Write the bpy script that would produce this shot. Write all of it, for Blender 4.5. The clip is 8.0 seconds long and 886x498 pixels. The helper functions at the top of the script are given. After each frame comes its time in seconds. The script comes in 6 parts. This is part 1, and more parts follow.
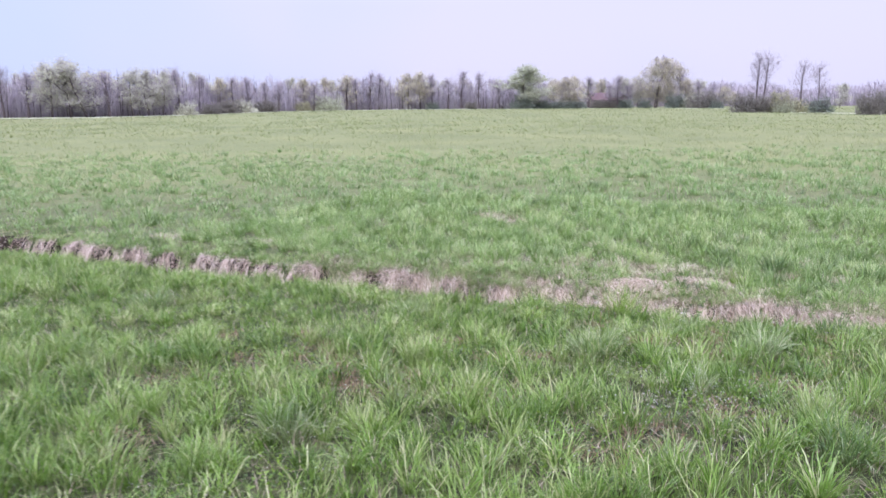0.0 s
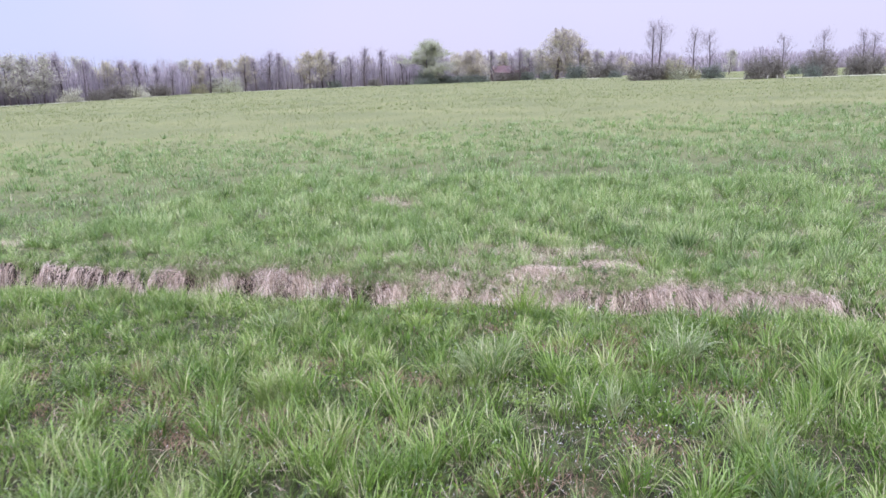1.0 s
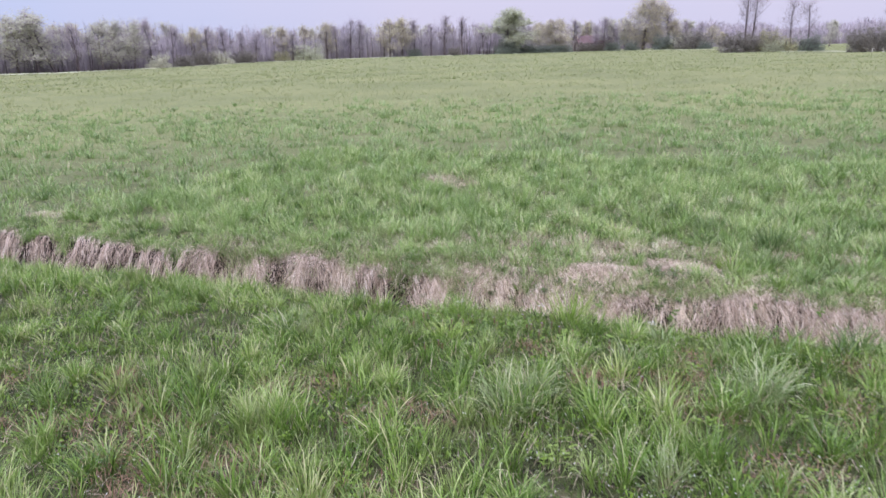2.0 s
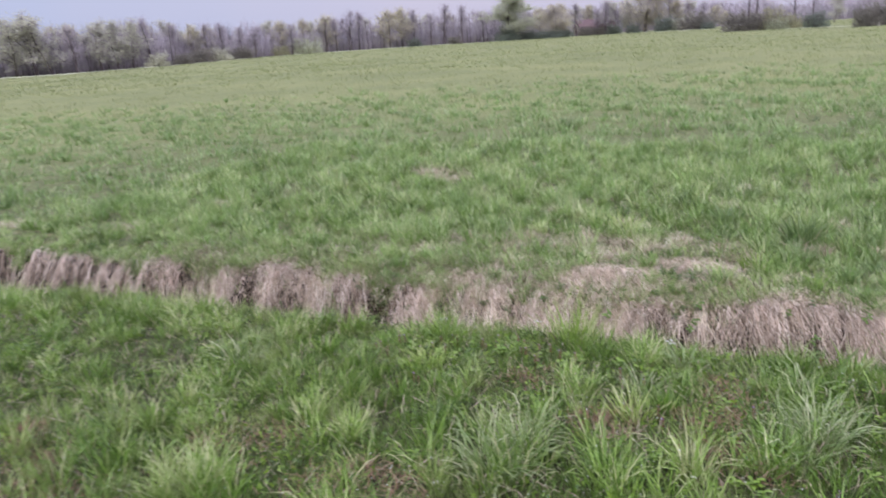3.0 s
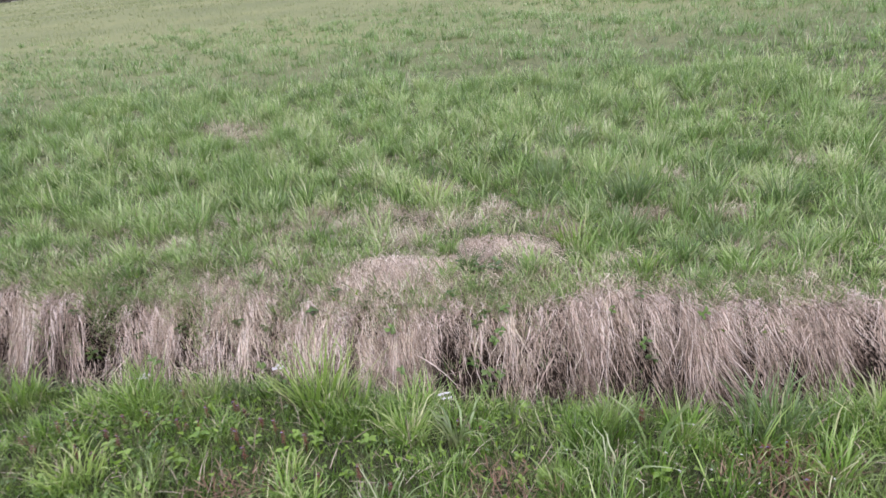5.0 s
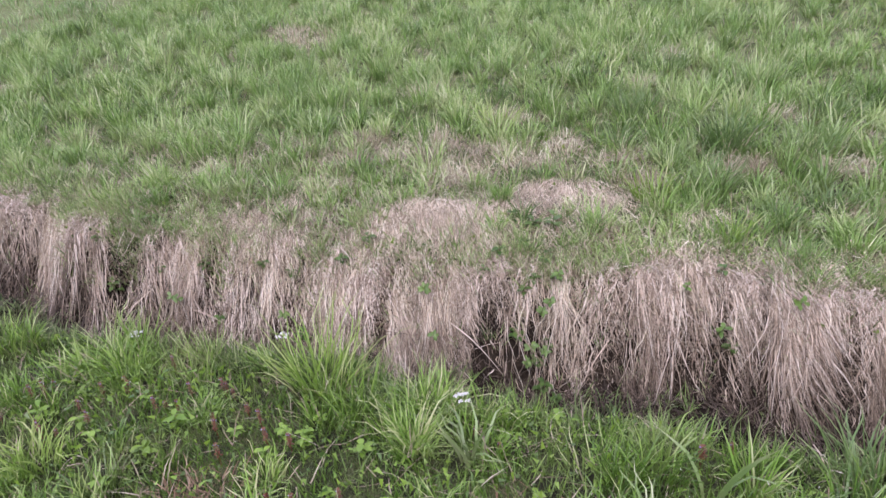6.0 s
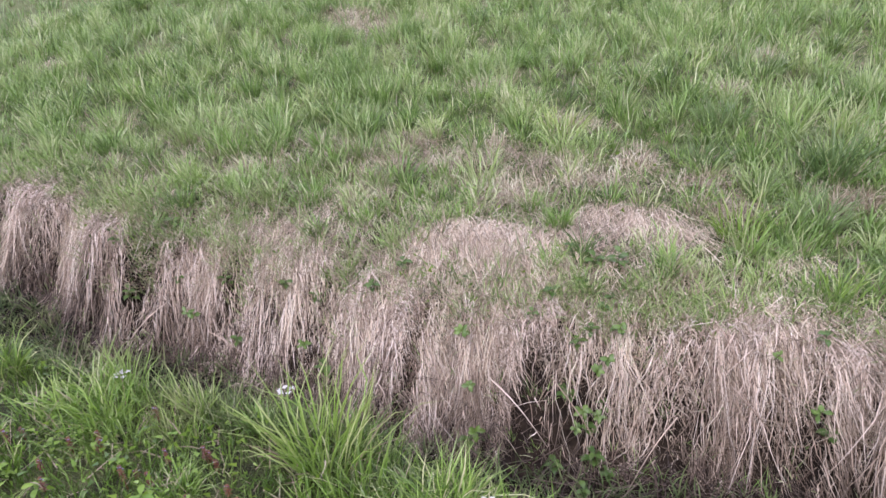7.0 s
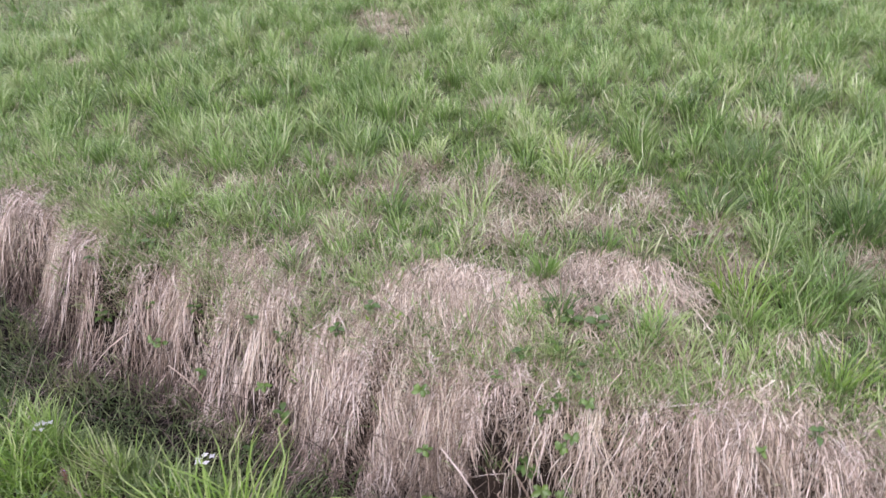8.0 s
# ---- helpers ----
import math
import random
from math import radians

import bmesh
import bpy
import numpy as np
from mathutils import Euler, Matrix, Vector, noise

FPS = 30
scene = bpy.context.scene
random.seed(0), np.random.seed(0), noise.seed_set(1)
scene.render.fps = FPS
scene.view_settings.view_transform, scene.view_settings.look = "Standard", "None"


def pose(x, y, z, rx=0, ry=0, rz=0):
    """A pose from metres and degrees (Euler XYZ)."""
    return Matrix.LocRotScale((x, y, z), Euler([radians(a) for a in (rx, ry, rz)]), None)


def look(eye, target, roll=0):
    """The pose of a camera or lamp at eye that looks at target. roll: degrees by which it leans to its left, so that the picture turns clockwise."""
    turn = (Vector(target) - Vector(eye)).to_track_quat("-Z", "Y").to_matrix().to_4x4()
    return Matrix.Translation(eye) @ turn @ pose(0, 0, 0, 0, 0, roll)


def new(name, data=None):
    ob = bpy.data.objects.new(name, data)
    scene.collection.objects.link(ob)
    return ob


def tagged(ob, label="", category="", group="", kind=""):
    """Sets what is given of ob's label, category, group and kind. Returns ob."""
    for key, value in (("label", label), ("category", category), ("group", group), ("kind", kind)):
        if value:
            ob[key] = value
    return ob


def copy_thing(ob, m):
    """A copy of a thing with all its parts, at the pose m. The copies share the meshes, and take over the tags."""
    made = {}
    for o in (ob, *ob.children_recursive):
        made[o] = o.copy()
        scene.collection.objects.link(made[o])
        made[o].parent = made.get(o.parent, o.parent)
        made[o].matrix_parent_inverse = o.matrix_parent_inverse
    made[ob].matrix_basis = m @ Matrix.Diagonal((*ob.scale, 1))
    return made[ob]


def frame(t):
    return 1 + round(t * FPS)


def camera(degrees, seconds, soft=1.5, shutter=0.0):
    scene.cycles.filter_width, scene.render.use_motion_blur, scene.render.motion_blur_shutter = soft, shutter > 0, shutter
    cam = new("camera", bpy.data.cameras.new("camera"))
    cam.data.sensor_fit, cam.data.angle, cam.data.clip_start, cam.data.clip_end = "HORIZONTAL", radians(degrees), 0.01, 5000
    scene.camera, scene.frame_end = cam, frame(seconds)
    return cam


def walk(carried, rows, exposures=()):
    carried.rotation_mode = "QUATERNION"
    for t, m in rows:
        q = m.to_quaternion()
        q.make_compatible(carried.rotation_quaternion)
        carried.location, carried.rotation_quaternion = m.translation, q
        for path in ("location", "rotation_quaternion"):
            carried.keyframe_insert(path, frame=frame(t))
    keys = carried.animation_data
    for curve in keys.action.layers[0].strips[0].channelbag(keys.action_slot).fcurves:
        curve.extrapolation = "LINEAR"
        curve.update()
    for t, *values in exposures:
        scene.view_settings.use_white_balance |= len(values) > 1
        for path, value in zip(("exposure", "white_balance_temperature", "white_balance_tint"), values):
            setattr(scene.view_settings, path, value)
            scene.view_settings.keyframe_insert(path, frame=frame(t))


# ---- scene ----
cam = camera(61.2, 8.0, soft=1.5, shutter=0.3)
PATH = [
    (0, (0.057, -0.182, 1.722), (0.04, 1.78, 1.337), -0.6),
    (0.2, (0.132, 0.072, 1.684), (0.145, 2.03, 1.274), -1.0),
    (0.5, (0.238, 0.447, 1.652), (0.298, 2.403, 1.241), -0.6),
    (0.8, (0.355, 0.724, 1.689), (0.531, 2.669, 1.255), -1.6),
    (1, (0.424, 0.897, 1.664), (0.635, 2.835, 1.214), -2.4),
    (1.1, (0.475, 0.99, 1.658), (0.67, 2.933, 1.228), -2.6),
    (1.2, (0.526, 1.082, 1.652), (0.704, 3.031, 1.239), -2.8),
    (1.3, (0.578, 1.175, 1.647), (0.738, 3.126, 1.236), -2.9),
    (1.4, (0.629, 1.267, 1.641), (0.772, 3.213, 1.2), -3.1),
    (1.5, (0.68, 1.36, 1.635), (0.805, 3.292, 1.131), -3.3),
    (1.7, (0.748, 1.517, 1.647), (0.825, 3.447, 1.126), -2.6),
    (2.8, (0.933, 2.483, 1.577), (0.852, 4.416, 1.07), -2.5),
    (3, (1.009, 2.635, 1.537), (0.996, 4.56, 0.995), -3.8),
    (3.2, (1.154, 2.821, 1.508), (1.179, 4.735, 0.936), -3.7),
    (3.3, (1.227, 2.913, 1.494), (1.27, 4.828, 0.922), -3.6),
    (3.5, (1.372, 3.099, 1.465), (1.453, 4.986, 0.806), -3.5),
    (3.7, (1.464, 3.223, 1.485), (1.577, 5.107, 0.824), -2.8),
    (4, (1.589, 3.387, 1.468), (1.745, 5.259, 0.782), -4.1),
    (4.2, (1.678, 3.533, 1.464), (1.924, 5.393, 0.772), -4.0),
    (5.3, (2.046, 4.317, 1.435), (2.328, 6.129, 0.638), -5.8),
    (5.5, (2.144, 4.481, 1.412), (2.329, 6.283, 0.564), -6.6),
    (5.7, (2.196, 4.6, 1.418), (2.318, 6.387, 0.528), -5.3),
    (5.8, (2.213, 4.637, 1.412), (2.297, 6.415, 0.5), -5.3),
    (6, (2.246, 4.711, 1.409), (2.276, 6.472, 0.461), -5.6),
    (6.2, (2.292, 4.783, 1.401), (2.311, 6.519, 0.408), -5.8),
    (6.3, (2.314, 4.826, 1.392), (2.352, 6.564, 0.402), -5.2),
    (6.5, (2.344, 4.955, 1.385), (2.396, 6.693, 0.396), -4.3),
    (6.7, (2.343, 5.116, 1.389), (2.311, 6.863, 0.414), -3.4),
    (6.8, (2.341, 5.19, 1.379), (2.246, 6.943, 0.42), -3.3),
    (7, (2.358, 5.3, 1.362), (2.215, 7.037, 0.381), -5.0),
    (7.2, (2.41, 5.383, 1.37), (2.297, 7.095, 0.343), -6.6),
    (7.3, (2.43, 5.403, 1.358), (2.338, 7.106, 0.314), -6.5),
    (7.5, (2.485, 5.465, 1.358), (2.387, 7.161, 0.302), -7.1),
    (7.7, (2.548, 5.554, 1.374), (2.367, 7.259, 0.345), -6.7),
    (7.8, (2.607, 5.608, 1.39), (2.375, 7.319, 0.38), -6.2),
    (8, (2.708, 5.679, 1.426), (2.423, 7.393, 0.434), -4.4),
]
EXPOSURES = [(0.0, 0.78, 6200, 14), (1.0, 0.69, 6250, 14), (1.7, 0.57, 6400, 13), (3.0, 0.35, 6600, 11), (3.5, 0.33, 6650, 11), (4.2, 0.38, 6650, 11), (5.5, 0.48, 6600, 13), (7.0, 0.52, 6600, 15), (8.0, 0.53, 6650, 14)]
walk(cam, [(t, look(eye, target, roll)) for t, eye, target, roll in PATH], EXPOSURES)

# ---- light ----
world = bpy.data.worlds.new("overcast_sky")
scene.world = world
world.use_nodes = True
wn, wl = world.node_tree.nodes, world.node_tree.links
wn.clear()
SUN_ELEV, SUN_TURN = 48.0, 205.0
sky = wn.new("ShaderNodeTexSky")
sky.sky_type, sky.sun_disc = "NISHITA", False
sky.sun_elevation, sky.sun_rotation = radians(SUN_ELEV), radians(SUN_TURN)
sky.air_density, sky.dust_density, sky.ozone_density = 1.2, 3.0, 2.0
sky_gain = wn.new("ShaderNodeVectorMath")
sky_gain.operation = "SCALE"
sky_gain.inputs["Scale"].default_value = 0.055
cloud_pos = wn.new("ShaderNodeTexCoord")
cloud_noise = wn.new("ShaderNodeTexNoise")
cloud_noise.inputs["Scale"].default_value = 1.6
cloud_noise.inputs["Detail"].default_value = 3.0
cloud_ramp = wn.new("ShaderNodeValToRGB")
cloud_ramp.color_ramp.elements[0].position, cloud_ramp.color_ramp.elements[1].position = 0.30, 0.56
cloud_ramp.color_ramp.elements[0].color = (0.64, 0.72, 1.04, 1)
cloud_ramp.color_ramp.elements[1].color = (0.78, 0.76, 1.0, 1)
cloud_mix = wn.new("ShaderNodeMix")
cloud_mix.data_type = "RGBA"
cloud_mix.inputs["Factor"].default_value = 0.82
sky_out = wn.new("ShaderNodeBackground")
sky_out.inputs["Strength"].default_value = 0.71
world_out = wn.new("ShaderNodeOutputWorld")
wl.new(sky.outputs["Color"], sky_gain.inputs[0])
wl.new(cloud_pos.outputs["Generated"], cloud_noise.inputs["Vector"])
cloud_side = wn.new("ShaderNodeSeparateXYZ")
cloud_veil = wn.new("ShaderNodeMath")
cloud_veil.operation = "MULTIPLY_ADD"
cloud_veil.inputs[1].default_value = 0.28
wl.new(cloud_pos.outputs["Generated"], cloud_side.inputs["Vector"])
wl.new(cloud_side.outputs["X"], cloud_veil.inputs[0])
wl.new(cloud_noise.outputs["Fac"], cloud_veil.inputs[2])
wl.new(cloud_veil.outputs["Value"], cloud_ramp.inputs["Fac"])
wl.new(sky_gain.outputs["Vector"], cloud_mix.inputs["A"])
wl.new(cloud_ramp.outputs["Color"], cloud_mix.inputs["B"])
# an overcast sky is about three times as bright overhead as at the horizon
cloud_up = wn.new("ShaderNodeSeparateXYZ")
cloud_rise = wn.new("ShaderNodeMapRange")
cloud_rise.inputs["From Min"].default_value, cloud_rise.inputs["From Max"].default_value = 0.12, 1.0
cloud_rise.inputs["To Min"].default_value, cloud_rise.inputs["To Max"].default_value = 1.0, 3.1
cloud_gain = wn.new("ShaderNodeVectorMath")
cloud_gain.operation = "SCALE"
wl.new(cloud_pos.outputs["Generated"], cloud_up.inputs["Vector"])
wl.new(cloud_up.outputs["Z"], cloud_rise.inputs["Value"])
wl.new(cloud_mix.outputs["Result"], cloud_gain.inputs[0])
wl.new(cloud_rise.outputs["Result"], cloud_gain.inputs["Scale"])
wl.new(cloud_gain.outputs["Vector"], sky_out.inputs["Color"])
wl.new(sky_out.outputs["Background"], world_out.inputs["Surface"])

sun = new("sun", bpy.data.lights.new("sun", "SUN"))
sun.data.energy, sun.data.angle, sun.data.color = 1.5, radians(40), (1.0, 0.97, 0.95)
sun_dir = Vector((math.sin(radians(SUN_TURN)) * math.cos(radians(SUN_ELEV)), math.cos(radians(SUN_TURN)) * math.cos(radians(SUN_ELEV)), math.sin(radians(SUN_ELEV))))
sun.matrix_basis = look(sun_dir * 60, (0, 0, 0))


# ---- materials ----
def node_mat(name):
    m = bpy.data.materials.new(name)
    m.use_nodes = True
    n, l = m.node_tree.nodes, m.node_tree.links
    return m, n, l, n["Principled BSDF"]


def ramp(n, stops):
    r = n.new("ShaderNodeValToRGB")
    els = r.color_ramp.elements
    while len(els) < len(stops):
        els.new(0.5)
    for e, (p, c) in zip(els, stops):
        e.position, e.color = p, (*c, 1)
    return r


def mix_rgb(n, l, fac, a, b):
    m = n.new("ShaderNodeMix")
    m.data_type = "RGBA"
    if isinstance(fac, float):
        m.inputs["Factor"].default_value = fac
    else:
        l.new(fac, m.inputs["Factor"])
    for key, v in (("A", a), ("B", b)):
        if isinstance(v, tuple):
            m.inputs[key].default_value = (*v, 1)
        else:
            l.new(v, m.inputs[key])
    return m.outputs["Result"]


def place_noise(n, l, scale, detail=3.0):
    pos = n.new("ShaderNodeNewGeometry")
    t = n.new("ShaderNodeTexNoise")
    t.inputs["Scale"].default_value, t.inputs["Detail"].default_value = scale, detail
    l.new(pos.outputs["Position"], t.inputs["Vector"])
    return t.outputs["Fac"]


def blade_mat(name, stops, patch, patch_amount, tip, tip_amount, base, thin=0.28, rough=0.28, patch_scale=0.7, fleck=None):
    """Thin leaves: colour by blade, by patches of the field, with its own tone at the foot and dry at the tip; light
    shines through.
    """
    m, n, l, bsdf = node_mat(name)
    uv = n.new("ShaderNodeUVMap")
    sep = n.new("ShaderNodeSeparateXYZ")
    l.new(uv.outputs["UV"], sep.inputs["Vector"])
    r = ramp(n, stops)
    l.new(sep.outputs["X"], r.inputs["Fac"])
    field = ramp(n, [(0.38, (0, 0, 0)), (0.66, (1, 1, 1))])
    l.new(place_noise(n, l, patch_scale), field.inputs["Fac"])
    amt = n.new("ShaderNodeMath")
    amt.operation = "MULTIPLY"
    amt.inputs[1].default_value = patch_amount
    l.new(field.outputs["Color"], amt.inputs[0])
    col = mix_rgb(n, l, amt.outputs[0], r.outputs["Color"], patch)
    fine = ramp(n, [(0.52, (0, 0, 0)), (0.72, (0.5, 0.5, 0.5))])
    l.new(place_noise(n, l, patch_scale * 4.3, 2.0), fine.inputs["Fac"])
    col = mix_rgb(n, l, fine.outputs["Color"], col, fleck or tip)
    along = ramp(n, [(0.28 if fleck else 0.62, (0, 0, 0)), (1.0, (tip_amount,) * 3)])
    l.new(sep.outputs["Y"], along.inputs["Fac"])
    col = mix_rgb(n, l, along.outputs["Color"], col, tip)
    # bank and meadow grass: a darker foot puts the shade between blades into colour
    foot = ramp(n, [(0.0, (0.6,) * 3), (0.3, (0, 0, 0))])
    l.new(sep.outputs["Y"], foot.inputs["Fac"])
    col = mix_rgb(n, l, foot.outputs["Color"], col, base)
    l.new(col, bsdf.inputs["Base Color"])
    bsdf.inputs["Roughness"].default_value = rough
    bsdf.inputs["Specular IOR Level"].default_value = 0.5
    tr = n.new("ShaderNodeBsdfTranslucent")
    l.new(col, tr.inputs["Color"])
    mx = n.new("ShaderNodeMixShader")
    mx.inputs["Fac"].default_value = thin
    l.new(bsdf.outputs["BSDF"], mx.inputs[1])
    l.new(tr.outputs["BSDF"], mx.inputs[2])
    l.new(mx.outputs["Shader"], n["Material Output"].inputs["Surface"])
    return m


def rough_mat(name, stops, scale, fine, rough=0.9, bump=0.4, dist=0.02, spec=0.3):
    """Earth, bark, plaster: two scales of mottling and a relief."""
    m, n, l, bsdf = node_mat(name)
    r = ramp(n, stops)
    a, b = place_noise(n, l, scale, 4.0), place_noise(n, l, fine, 6.0)
    s = n.new("ShaderNodeMix")
    s.inputs["Factor"].default_value = 0.5
    l.new(a, s.inputs["A"])
    l.new(b, s.inputs["B"])
    l.new(s.outputs["Result"], r.inputs["Fac"])
    l.new(r.outputs["Color"], bsdf.inputs["Base Color"])
    bsdf.inputs["Roughness"].default_value = rough
    bsdf.inputs["Specular IOR Level"].default_value = spec
    bp = n.new("ShaderNodeBump")
    bp.inputs["Strength"].default_value, bp.inputs["Distance"].default_value = bump, dist
    l.new(b, bp.inputs["Height"])
    l.new(bp.outputs["Normal"], bsdf.inputs["Normal"])
    return m


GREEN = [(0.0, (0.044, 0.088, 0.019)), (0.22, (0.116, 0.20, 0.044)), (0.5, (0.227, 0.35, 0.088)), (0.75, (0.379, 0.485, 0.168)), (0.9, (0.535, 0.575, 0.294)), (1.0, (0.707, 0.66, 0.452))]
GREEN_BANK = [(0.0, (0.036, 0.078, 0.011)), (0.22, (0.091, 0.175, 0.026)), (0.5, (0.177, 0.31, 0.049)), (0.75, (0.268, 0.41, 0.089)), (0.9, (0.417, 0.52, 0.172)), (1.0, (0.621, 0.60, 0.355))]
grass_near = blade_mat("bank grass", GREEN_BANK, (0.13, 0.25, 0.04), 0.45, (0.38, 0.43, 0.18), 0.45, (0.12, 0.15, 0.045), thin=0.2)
# blue raised in the distant grasses: some haze put into their colour
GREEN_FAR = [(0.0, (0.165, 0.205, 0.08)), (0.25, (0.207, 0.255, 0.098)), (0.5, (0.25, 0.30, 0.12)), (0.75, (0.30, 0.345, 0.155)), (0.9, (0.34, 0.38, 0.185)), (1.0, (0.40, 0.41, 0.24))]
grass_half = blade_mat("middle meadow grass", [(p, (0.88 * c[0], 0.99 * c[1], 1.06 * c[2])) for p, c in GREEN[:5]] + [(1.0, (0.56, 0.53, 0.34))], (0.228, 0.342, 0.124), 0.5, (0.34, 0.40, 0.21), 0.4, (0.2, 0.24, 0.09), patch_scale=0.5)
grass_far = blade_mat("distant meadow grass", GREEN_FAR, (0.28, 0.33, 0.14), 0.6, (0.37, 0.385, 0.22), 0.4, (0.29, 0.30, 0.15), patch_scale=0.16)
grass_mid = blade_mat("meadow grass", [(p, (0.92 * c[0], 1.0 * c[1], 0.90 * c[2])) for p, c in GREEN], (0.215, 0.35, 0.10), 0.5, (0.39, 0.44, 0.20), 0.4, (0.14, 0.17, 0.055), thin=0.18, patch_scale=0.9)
tuft_bright = blade_mat("fresh tuft", [(0.0, (0.12, 0.22, 0.035)), (0.5, (0.26, 0.40, 0.075)), (0.85, (0.42, 0.53, 0.16)), (1.0, (0.60, 0.62, 0.32))], (0.20, 0.34, 0.06), 0.4, (0.46, 0.47, 0.22), 0.45, (0.14, 0.20, 0.05))
tuft_pale = blade_mat("pale tuft", [(0.0, (0.10, 0.17, 0.05)), (0.5, (0.23, 0.32, 0.12)), (0.85, (0.42, 0.48, 0.25)), (1.0, (0.62, 0.62, 0.42))], (0.21, 0.30, 0.11), 0.4, (0.48, 0.47, 0.29), 0.5, (0.30, 0.29, 0.15))
tuft_dark = blade_mat("deep green tuft", [(0.0, (0.075, 0.14, 0.04)), (0.6, (0.15, 0.245, 0.075)), (1.0, (0.27, 0.37, 0.14))], (0.14, 0.22, 0.07), 0.4, (0.38, 0.42, 0.22), 0.4, (0.2, 0.22, 0.1))
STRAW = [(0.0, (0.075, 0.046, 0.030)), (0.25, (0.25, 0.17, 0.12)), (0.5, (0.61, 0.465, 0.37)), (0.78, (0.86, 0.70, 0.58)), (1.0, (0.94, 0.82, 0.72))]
# ends darkened to put the shade low in the ditch into the strands
straw_mat = blade_mat("bleached straw, darkened at the ends", STRAW, (0.58, 0.46, 0.36), 0.2, (0.14, 0.10, 0.07), 0.75, (0.45, 0.36, 0.28), thin=0.1, rough=0.6, patch_scale=2.2, fleck=(0.58, 0.46, 0.36))
mound_straw = blade_mat("bleached matted straw", [(p, (0.96 * c[0], 0.99 * c[1], 0.92 * c[2])) for p, c in STRAW], (0.62, 0.50, 0.38), 0.25, (0.66, 0.54, 0.43), 0.3, (0.45, 0.36, 0.27), thin=0.12, rough=0.6, patch_scale=2.2, fleck=(0.60, 0.49, 0.36))
dead_blade = blade_mat("dead standing blades", [(p, (0.88 * c[0], 0.97 * c[1], 0.85 * c[2])) for p, c in STRAW[1:]], (0.44, 0.37, 0.27), 0.4, (0.56, 0.48, 0.37), 0.3, (0.36, 0.29, 0.2), thin=0.2, rough=0.6, patch_scale=2.2)
litter_mat = blade_mat("wet brown litter", [(0.0, (0.045, 0.03, 0.022)), (0.4, (0.10, 0.07, 0.05)), (0.8, (0.20, 0.15, 0.11)), (1.0, (0.36, 0.29, 0.22))], (0.10, 0.07, 0.05), 0.5, (0.15, 0.11, 0.08), 0.3, (0.10, 0.07, 0.05), thin=0.15, rough=0.7, patch_scale=1.5)
tan_litter = blade_mat("tan litter", [(0.0, (0.14, 0.105, 0.07)), (0.4, (0.28, 0.222, 0.155)), (0.8, (0.45, 0.38, 0.28)), (1.0, (0.58, 0.52, 0.41))], (0.28, 0.21, 0.14), 0.4, (0.46, 0.38, 0.29), 0.3, (0.3, 0.22, 0.16), thin=0.15, rough=0.7, patch_scale=1.5)
red_litter = blade_mat("reddish-brown litter and moss", [(0.0, (0.10, 0.055, 0.035)), (0.4, (0.20, 0.115, 0.07)), (0.8, (0.33, 0.22, 0.14)), (1.0, (0.46, 0.36, 0.25))], (0.2, 0.11, 0.07), 0.5, (0.34, 0.25, 0.17), 0.3, (0.22, 0.14, 0.09), thin=0.15, rough=0.8, patch_scale=2.5)
wet_grass = blade_mat("wet ditch grass", [(0.0, (0.028, 0.05, 0.014)), (0.5, (0.085, 0.14, 0.04)), (0.85, (0.20, 0.26, 0.10)), (1.0, (0.36, 0.38, 0.2))], (0.11, 0.155, 0.045), 0.4, (0.27, 0.26, 0.12), 0.3, (0.12, 0.12, 0.05), rough=0.7)
herb_mat = blade_mat("herb leaf", [(0.0, (0.12, 0.23, 0.03)), (1.0, (0.24, 0.37, 0.055))], (0.20, 0.32, 0.04), 0.5, (0.27, 0.36, 0.08), 0.3, (0.2, 0.3, 0.06))
herb_dark = blade_mat("dull herb leaf", [(0.0, (0.06, 0.12, 0.03)), (1.0, (0.13, 0.21, 0.05))], (0.09, 0.17, 0.04), 0.5, (0.15, 0.2, 0.06), 0.3, (0.1, 0.14, 0.05))
herb_fresh = blade_mat("fresh herb leaf", [(0.0, (0.08, 0.155, 0.03)), (1.0, (0.165, 0.27, 0.055))], (0.12, 0.21, 0.04), 0.5, (0.20, 0.27, 0.07), 0.3, (0.13, 0.18, 0.05))
nettle_mat = blade_mat("reddish nettle leaf", [(0.0, (0.10, 0.035, 0.02)), (0.6, (0.20, 0.058, 0.032)), (1.0, (0.18, 0.13, 0.045))], (0.12, 0.08, 0.03), 0.4, (0.20, 0.08, 0.045), 0.3, (0.13, 0.12, 0.05))
violet_mat = blade_mat("violet petal", [(0.0, (0.25, 0.18, 0.48)), (1.0, (0.42, 0.34, 0.66))], (0.35, 0.25, 0.55), 0.3, (0.5, 0.42, 0.7), 0.3, (0.4, 0.3, 0.55))
white_mat = blade_mat("white petal", [(0.0, (0.52, 0.50, 0.49)), (1.0, (0.70, 0.67, 0.66))], (0.70, 0.66, 0.66), 0.2, (0.75, 0.74, 0.75), 0.2, (0.5, 0.52, 0.4))


